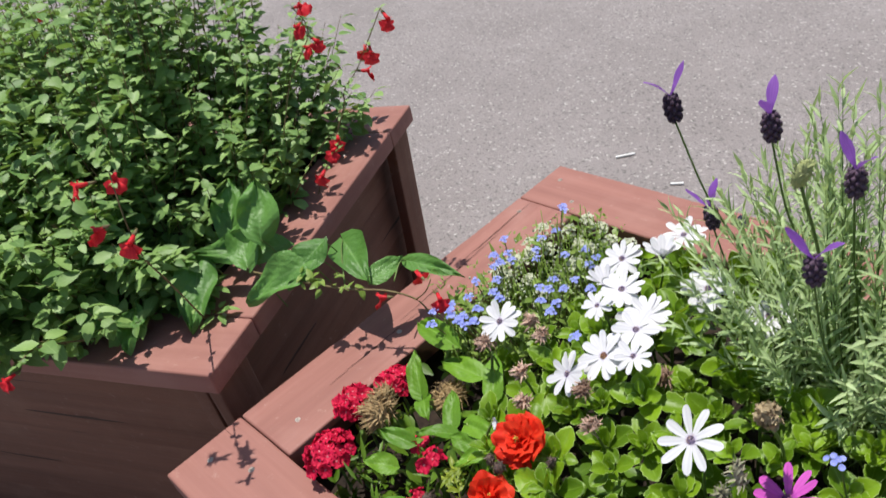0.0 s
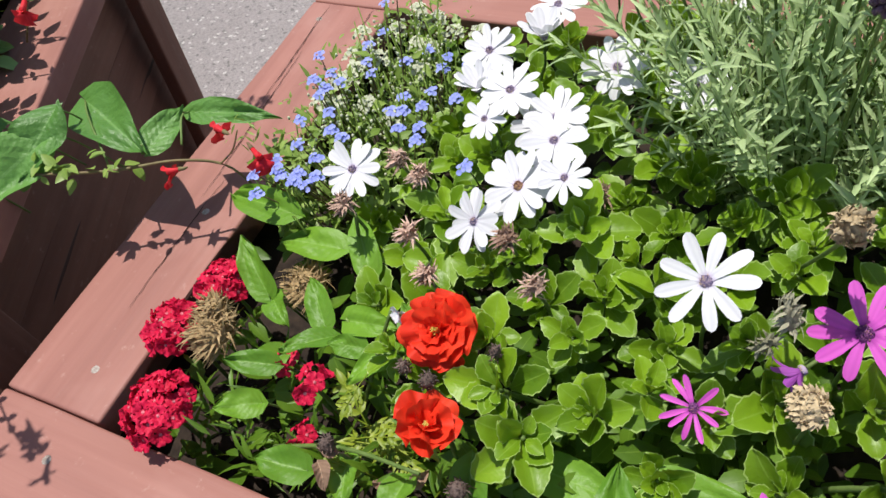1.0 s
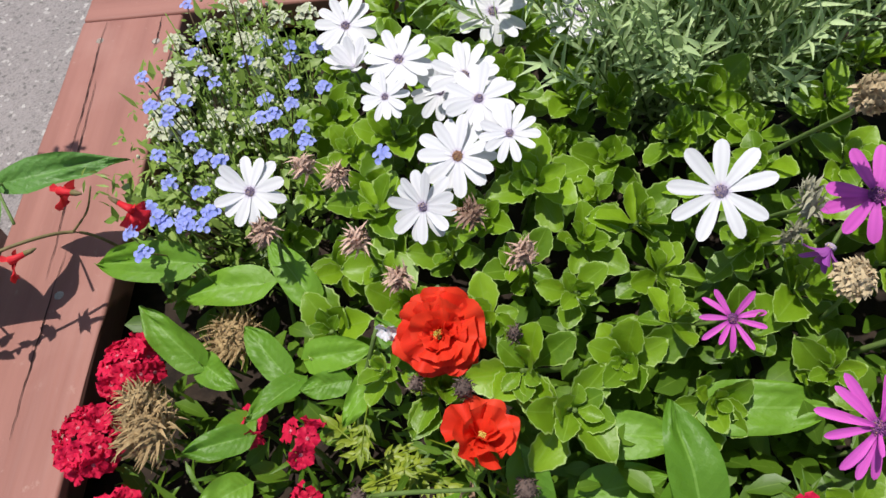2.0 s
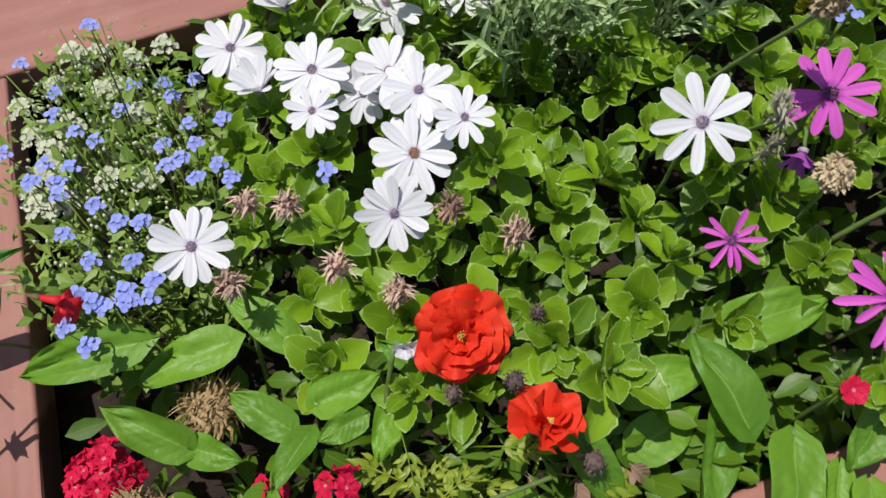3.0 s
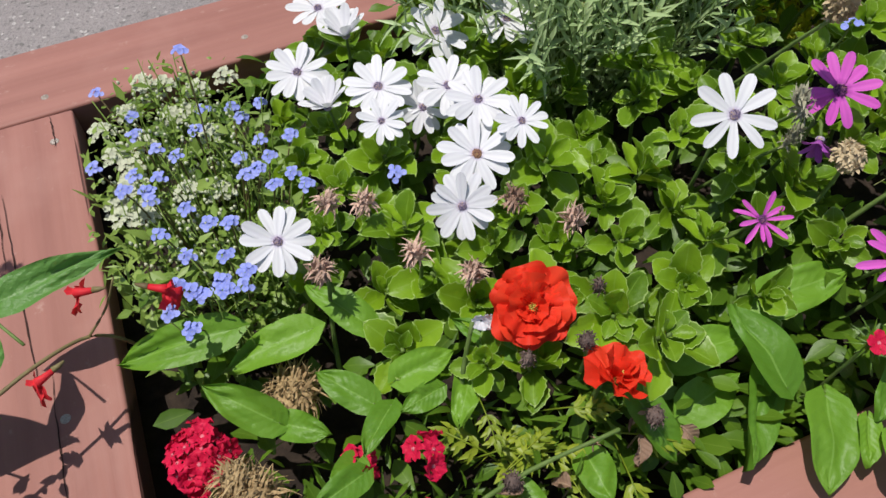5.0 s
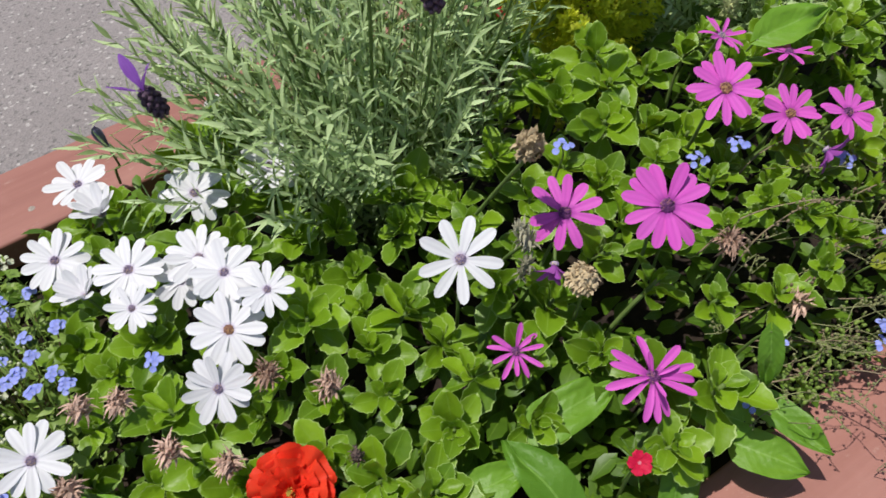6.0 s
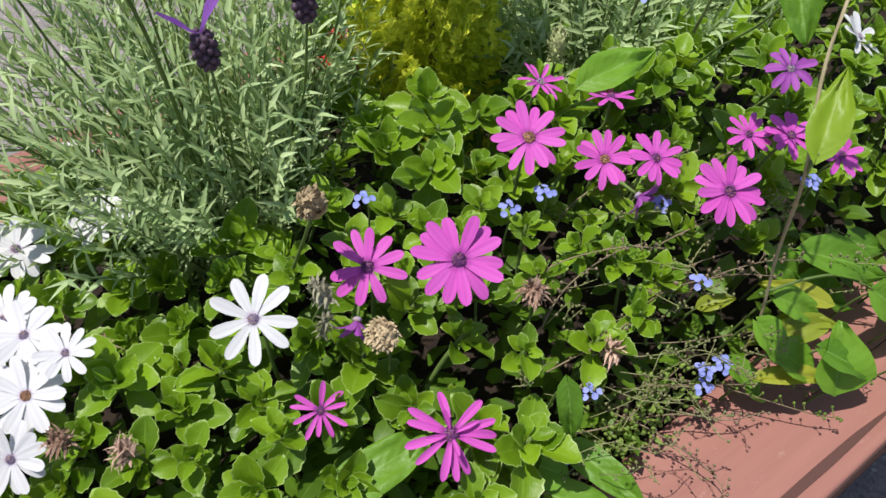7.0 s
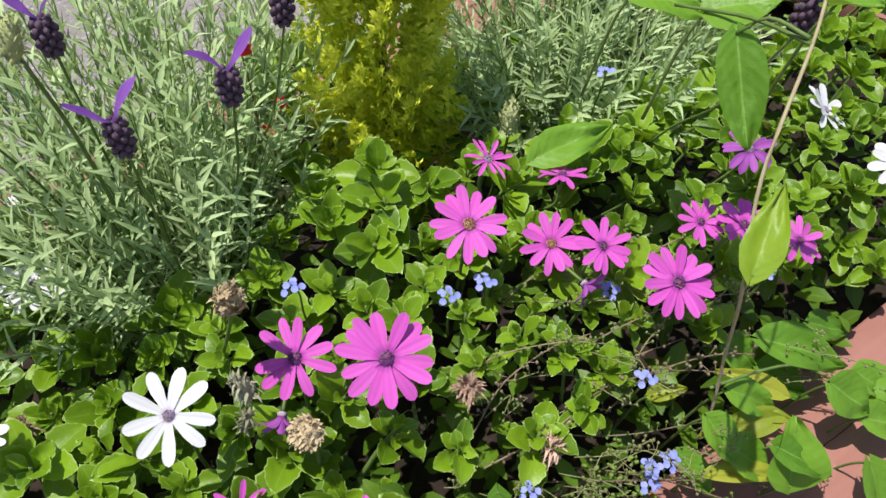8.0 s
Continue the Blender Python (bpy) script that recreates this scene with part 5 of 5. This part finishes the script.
for k, pts in enumerate((
    [(0.74, 0.16, 0.66), (0.80, 0.12, 0.655), (0.86, 0.085, 0.64), (0.91, 0.06, 0.625)],
    [(0.76, 0.18, 0.68), (0.82, 0.14, 0.67), (0.88, 0.12, 0.65), (0.93, 0.10, 0.64)],
    [(0.75, 0.15, 0.64), (0.775, 0.10, 0.635), (0.79, 0.05, 0.615), (0.76, 0.045, 0.612)],
    [(0.77, 0.16, 0.65), (0.83, 0.11, 0.64), (0.88, 0.05, 0.625), (0.90, 0.03, 0.62)],
    [(0.72, 0.17, 0.69), (0.78, 0.16, 0.70), (0.84, 0.17, 0.705), (0.90, 0.16, 0.70)],
    [(0.78, 0.14, 0.64), (0.85, 0.10, 0.63), (0.92, 0.045, 0.62), (0.95, 0.035, 0.62)],
    [(0.80, 0.19, 0.72), (0.85, 0.18, 0.735), (0.91, 0.17, 0.73), (0.96, 0.15, 0.72)],
    [(0.70, 0.14, 0.66), (0.75, 0.12, 0.655), (0.79, 0.125, 0.65), (0.84, 0.13, 0.645)],
    [(0.76, 0.13, 0.63), (0.80, 0.105, 0.632), (0.83, 0.08, 0.625), (0.86, 0.07, 0.618)],
    [(0.95, 0.12, 0.65), (1.0, 0.09, 0.64), (1.03, 0.06, 0.63), (1.07, 0.05, 0.62)],
)):
    sprawl(pts, k)
for k in range(6):
    x, y = uni(0.70, 0.96), uni(0.15, 0.26)
    z = canopy(x, y) + uni(-0.005, 0.02)
    a = uni(-0.6, 0.6)
    sprawl([(x, y, z - 0.03), (x + 0.03 * math.cos(a), y + 0.03 * math.sin(a), z), (x + 0.07 * math.cos(a), y + 0.07 * math.sin(a) - 0.01, z + 0.012), (x + 0.10 * math.cos(a), y + 0.10 * math.sin(a) - 0.02, z + 0.008)], 20 + k)
tangle = Heap()
tr = random.Random(31)
for k in range(44):
    x, y = tr.uniform(0.68, 1.00), tr.uniform(0.09, 0.25)
    z = canopy(x, y) + tr.uniform(-0.045, 0.010)
    a, ln = tr.uniform(-1.3, 0.5), tr.uniform(0.03, 0.09)
    d = Vector((math.cos(a), math.sin(a), tr.uniform(-0.25, 0.25))) * ln
    at = Vector((x, y, z))
    line = glide([at, at + d * 0.4 + Vector((tr.uniform(-0.01, 0.01), tr.uniform(-0.01, 0.01), tr.uniform(0.0, 0.012))), at + d * 0.7 + Vector((tr.uniform(-0.014, 0.014), tr.uniform(-0.014, 0.014), 0.0)), at + d], 4)
    tangle.put(tube_piece(line, 0.00038, 4), Matrix())
    for q in line[2:]:
        w = Vector((tr.uniform(-1, 1), tr.uniform(-1, 1), tr.uniform(0, 1))).normalized() * tr.uniform(0.003, 0.006)
        tangle.put(lump_piece(0.0011, 0.0011, 0.0016, 0.1, 5, 4), Matrix.Translation(q + w))
        tangle.put(tube_piece([q, q + w], 0.0002, 4), Matrix())
tagged(new("dry_stalk_tangle", tangle.mesh("dry_stalk_tangle", plain_material("dry_stalk", (0.11, 0.11, 0.04), (0.26, 0.27, 0.12), 150.0, 0.8))), "tangle of thin dry brownish stalks with seed cups", "stalks", kind="stuff")
cups = Heap()
for k in range(260):
    x, y = uni(0.72, 0.83), uni(0.105, 0.15)
    cups.put(lump_piece(0.0018, 0.0018, 0.0026, 0.1, 5, 4), pose(x, y, uni(0.615, 0.655), uni(-60, 60), uni(-60, 60)))
    if k % 3 == 0:
        cups.put(blade(0.012, 0.004, lance, 0.2, 0.2, 3, 2), pose(x, y, uni(0.60, 0.65), uni(-40, 40), uni(-60, 10), uni(0, 360)))
tagged(new("seed_cup_tangle", cups.mesh("seed_cup_tangle", FINE_LEAF)), "tangle of pale green seed cups at the rim", "seed cups", kind="stuff")


# ---- far planter: red salvia ----
U = Vector((-0.44, 0.898, 0))
V = Vector((-0.898, -0.44, 0))
CORNER = Vector((-0.031, 0.110, 0))
salvia = thing("salvia_bush", "dense small-leaved red salvia bush filling the planter", "salvia", at=(0, 0, 0))
wood, leaves = Heap(), Heap()
sr = random.Random(21)
SMALL = [blade(1.0, 0.58, ovate, b, 0.2, 4, 2, 0.03) for b in (0.1, 0.3, -0.1)]


def salvia_top(u, v):
    p = CORNER + U * u + V * v
    return 0.80 + 0.05 * noise.noise(p * 6) + 0.24 * smooth(v, 0.02, 0.30) * (0.25 + 0.75 * smooth(u, 0.05, 0.40)) - 0.07 * (1 - smooth(u + v, 0.15, 0.40))


for k in range(1040):
    v = sr.uniform(0.03, 1.24)
    u = sr.uniform(-0.10 if v > 0.28 else -0.05, 0.76 if k < 900 else 0.14)
    if u + v < 0.17 or v < 0.10 and sr.random() < 0.6:
        continue
    foot = CORNER + U * (0.12 + 0.52 * u / 0.75) + V * (0.10 + 0.9 * v)
    top = salvia_top(u, v) * sr.uniform(0.90, 1.03)
    foot.z = FAR_TOP - 0.06
    tip = CORNER + U * u + V * v + Vector((sr.uniform(-0.04, 0.04), sr.uniform(-0.04, 0.04), 0))
    tall = sr.random() < 0.14
    tip.z = top + (0.07 if tall else 0.0)
    mid = foot.lerp(tip, 0.5) + Vector((sr.uniform(-0.02, 0.02), sr.uniform(-0.02, 0.02), 0))
    line = glide([foot, mid, tip], 4)
    wood.put(tube_piece(line, [0.0014 - 0.00012 * i for i in range(len(line))], 4), Matrix())
    for j in range(26):
        t = 0.34 + 0.66 * j / 26
        i = min(len(line) - 2, int(t * (len(line) - 1)))
        p = line[i].lerp(line[i + 1], t * (len(line) - 1) - i)
        s = sr.uniform(0.020, 0.044) * (1.15 - 0.35 * t)
        m = Matrix.Translation(p) @ Matrix.Rotation(j * 1.571 + sr.uniform(-0.6, 0.6), 4, "Z") @ Matrix.Rotation(sr.uniform(-0.5, 0.6), 4, "Y") @ Matrix.Rotation(sr.uniform(-0.5, 0.5), 4, "X") @ Matrix.Translation((0.006, 0, 0)) @ Matrix.Scale(s, 4)
        leaves.put(SMALL[j % 3], m)
tagged(part("branchwork", wood.mesh("branchwork", RED_STEM), salvia, None, "thin reddish stems"), kind="stuff")
tagged(part("foliage", leaves.mesh("foliage", SALVIA_LEAF), salvia, None, "small pale-veined green leaves"), kind="stuff")


def salvia_floret_mesh():
    h = Heap()
    h.put(tube_piece([(0, 0, 0), (0.008, 0, 0.001), (0.012, 0, 0.002)], [0.0014, 0.0022, 0.0028], 6), Matrix())
    h.put(blade(0.013, 0.017, fan, 0.4, 0.1, 6, 6, 0.09), Matrix.Translation((0.011, 0, 0.0)) @ Matrix.Rotation(0.5, 4, "Y"))
    h.put(blade(0.011, 0.012, fan, 0.3, 0.1, 5, 4, 0.06), Matrix.Translation((0.011, 0, 0.0)) @ Matrix.Rotation(0.7, 4, "Y") @ Matrix.Rotation(0.8, 4, "Z"))
    h.put(blade(0.011, 0.012, fan, 0.3, 0.1, 5, 4, 0.06), Matrix.Translation((0.011, 0, 0.0)) @ Matrix.Rotation(0.7, 4, "Y") @ Matrix.Rotation(-0.8, 4, "Z"))
    h.put(blade(0.007, 0.005, fan, -0.3, 0.6, 4, 2), Matrix.Translation((0.010, 0, 0.0015)) @ Matrix.Rotation(-0.5, 4, "Y"))
    h.v = [(x * 1.3, y * 1.3, z * 1.3) for x, y, z in h.v]
    return h.mesh("floret", SALVIA_PETAL)


FLORET = salvia_floret_mesh()
CALYX = mesh_of("calyx", *tube_piece([(0, 0, 0), (0.005, 0, 0), (0.009, 0, 0.001)], [0.0008, 0.0020, 0.0024], 6)[:2], RED_STEM)


def salvia_sprig(points, florets, label, size=1.0):
    ob = thing("salvia_sprig", label, "salvia", "red salvia sprigs")
    line = glide(points, 6)
    part("stem", tube("stem", points, 0.0013, 0.0007, RED_STEM, 5, 6), ob)
    h = Heap()
    for i in range(2, len(line), 2):
        for side in (0, math.pi):
            h.put(blade(uni(0.008, 0.017), 0.007, ovate, 0.2, 0.2, 3, 2), Matrix.Translation(line[i]) @ Matrix.Rotation(side + 1.3 * i + uni(-0.4, 0.4), 4, "Z") @ Matrix.Rotation(uni(-0.4, 0.3), 4, "Y"))
    part("leaves", h.mesh("leaves", SALVIA_LEAF), ob)
    for at, turn in florets:
        m = pose(*at, uni(-30, 30), uni(-10, 35), turn) @ Matrix.Scale(size, 4)
        part("floret", FLORET, ob, m, "bright red floret")
        part("calyx", CALYX, ob, m @ Matrix.Translation((-0.006, 0, 0)))


salvia_sprig([(-0.20, 0.44, 0.70), (-0.160, 0.505, 0.82), (-0.146, 0.514, 0.86), (-0.097, 0.512, 0.90), (-0.071, 0.526, 0.94), (-0.044, 0.543, 0.985)], [((-0.070, 0.527, 0.935), -40), ((-0.066, 0.520, 0.932), 160), ((-0.044, 0.545, 0.978), -20), ((-0.092, 0.512, 0.90), 60)], "tall red salvia sprig over the rim")
salvia_sprig([(-0.30, 0.44, 0.72), (-0.29, 0.507, 0.85), (-0.209, 0.522, 0.94), (-0.172, 0.487, 1.0)], [((-0.205, 0.522, 0.935), 0), ((-0.193, 0.506, 0.965), -60), ((-0.215, 0.53, 0.92), -90), ((-0.172, 0.49, 0.995), 10)], "tall red salvia sprig at the back")
salvia_sprig([(-0.24, 0.42, 0.70), (-0.19, 0.455, 0.77), (-0.140, 0.468, 0.81), (-0.11, 0.450, 0.80)], [((-0.130, 0.468, 0.810), -40), ((-0.118, 0.455, 0.800), -70), ((-0.108, 0.418, 0.785), -80)], "red salvia sprig hanging over the planter rim")
salvia_sprig([(-0.14, 0.17, 0.66), (-0.06, 0.13, 0.79), (-0.010, 0.105, 0.87), (0.012, 0.102, 0.93), (-0.012, 0.118, 0.98)], [((-0.029, 0.099, 0.965), -120), ((-0.023, 0.125, 0.965), -30), ((0.030, 0.100, 0.918), -60), ((-0.018, 0.088, 0.918), -140)], "tall red salvia sprig above the planter corner")
salvia_sprig([(-0.20, 0.04, 0.70), (-0.19, -0.02, 0.74), (-0.18, -0.045, 0.745), (-0.175, -0.058, 0.74)], [((-0.175, -0.060, 0.735), -80)], "short red salvia sprig at the front edge")
salvia_sprig([(-0.8, 0.25, 0.70), (-0.9, 0.33, 0.85), (-0.98, 0.38, 0.92), (-1.03, 0.41, 0.95)], [((-1.04, 0.41, 0.95), -60), ((-0.93, 0.36, 0.90), -60)], "red salvia sprig far back in the bush")

salvia_sprig([(0.70, 0.52, 0.60), (0.712, 0.485, 0.72), (0.723, 0.470, 0.80), (0.725, 0.468, 0.885)], [((0.722, 0.462, 0.800), -60), ((0.725, 0.462, 0.880), -90), ((0.735, 0.465, 0.815), -20)], "thin red salvia sprig growing through the lavender", 0.5)

# runner that crosses from the far planter to the near one
runner = thing("vine_runner", "leafy salvia runner crossing to the near planter", "vine", at=(0, 0, 0))
part("stem", tube("stem", [(-0.13, 0.25, 0.70), (-0.034, 0.277, 0.700), (0.033, 0.307, 0.692), (0.085, 0.335, 0.690), (0.116, 0.357, 0.672), (0.134, 0.362, 0.645), (0.141, 0.363, 0.613)], 0.0016, 0.0012, RED_STEM, 6, 6), runner)
part("side_stem", tube("side_stem", [(0.116, 0.357, 0.672), (0.135, 0.362, 0.69), (0.150, 0.365, 0.715)], 0.0010, 0.0007, RED_STEM), runner)
for at, turn in (((0.138, 0.362, 0.712), 160), ((0.166, 0.357, 0.706), -30), ((0.098, 0.330, 0.688), 200)):
    part("floret", FLORET, runner, pose(*at, uni(-20, 20), 15, turn), "bright red floret")
    part("calyx", CALYX, runner, pose(*at, 0, 15, turn) @ Matrix.Translation((-0.006, 0, 0)))
tiny = Heap()
for k in range(26):
    p = Vector((-0.034, 0.277, 0.700)).lerp(Vector((0.05, 0.316, 0.691)), rnd.random()) + Vector((uni(-0.01, 0.01), uni(-0.01, 0.01), uni(-0.008, 0.012)))
    s = uni(0.010, 0.022)
    tiny.put(blade(s, s * 0.5, ovate, 0.2, 0.2, 4, 2), pose(*p, uni(-30, 30), uni(-40, 30), uni(0, 360)))
for k in range(14):
    p = Vector((0.148, 0.37, 0.70)) + Vector((uni(-0.012, 0.012), uni(-0.012, 0.012), uni(-0.015, 0.02)))
    tiny.put(blade(0.012, 0.0022, lance, 0.2, 0.2, 3, 2), pose(*p, uni(-60, 60), uni(-80, 60), uni(0, 360)))
part("leaves", tiny.mesh("leaves", FINE_LEAF), runner)

FAR_LEAVES = [
    ((-0.138, 0.322, 0.815), (-0.105, 0.280, 0.745), 0.070), ((-0.200, 0.215, 0.715), (-0.105, 0.310, 0.715), 0.062),
    ((-0.073, 0.210, 0.695), (-0.036, 0.315, 0.715), 0.064), ((0.050, 0.333, 0.688), (-0.055, 0.376, 0.700), 0.060),
    ((0.055, 0.395, 0.692), (0.047, 0.340, 0.688), 0.034), ((0.150, 0.407, 0.690), (0.050, 0.402, 0.682), 0.030),
    ((-0.225, 0.040, 0.682), (-0.280, 0.100, 0.715), 0.058), ((-0.121, 0.146, 0.677), (-0.200, 0.220, 0.720), 0.070),
    ((-0.172, 0.061, 0.672), (-0.212, 0.109, 0.700), 0.050), ((-0.045, 0.262, 0.695), (-0.035, 0.335, 0.730), 0.056),
    ((-0.235, 0.320, 0.790), (-0.185, 0.270, 0.720), 0.062), ((-0.331, 0.028, 0.692), (-0.377, 0.080, 0.720), 0.050),
    ((-0.280, 0.000, 0.695), (-0.320, 0.060, 0.730), 0.055), ((-0.180, 0.290, 0.740), (-0.120, 0.250, 0.710), 0.055),
]
for k, (tip, base, width) in enumerate(FAR_LEAVES):
    if k in (3, 4, 5):
        big_leaf(tip, base, width, DARK_LEAF, "dark green leaf hanging over the gap between planters", "broad leaves", 0.25, (0.02 + 0.03 * (k - 3), 0.315 + 0.02 * (k - 3), 0.690), arrow, (0.35, -0.35, 0.85), 0.05)
    else:
        big_leaf(tip, base, width * 0.85, DARK_LEAF, "large crinkled dark green leaf at the planter edge", "broad leaves", 0.25, None, ovate, (0.5 + uni(-0.25, 0.25), -0.35 + uni(-0.25, 0.25), 0.9), 0.16)


# ---- litter on the asphalt ----
for a, b in (((-0.538, 1.693), (-0.495, 1.739)), ((-0.299, 1.627), (-0.265, 1.646))):
    scrap = thing("paper_stick", "thin white paper stick lying on the asphalt", "litter", "paper sticks", (a[0], a[1], 0.0045))
    part("roll", tube("roll", [(0, 0, 0), ((b[0] - a[0]) / 2, (b[1] - a[1]) / 2, 0.0002), (b[0] - a[0], b[1] - a[1], 0)], 0.0042, 0.0040, PAPER, 8), scrap)
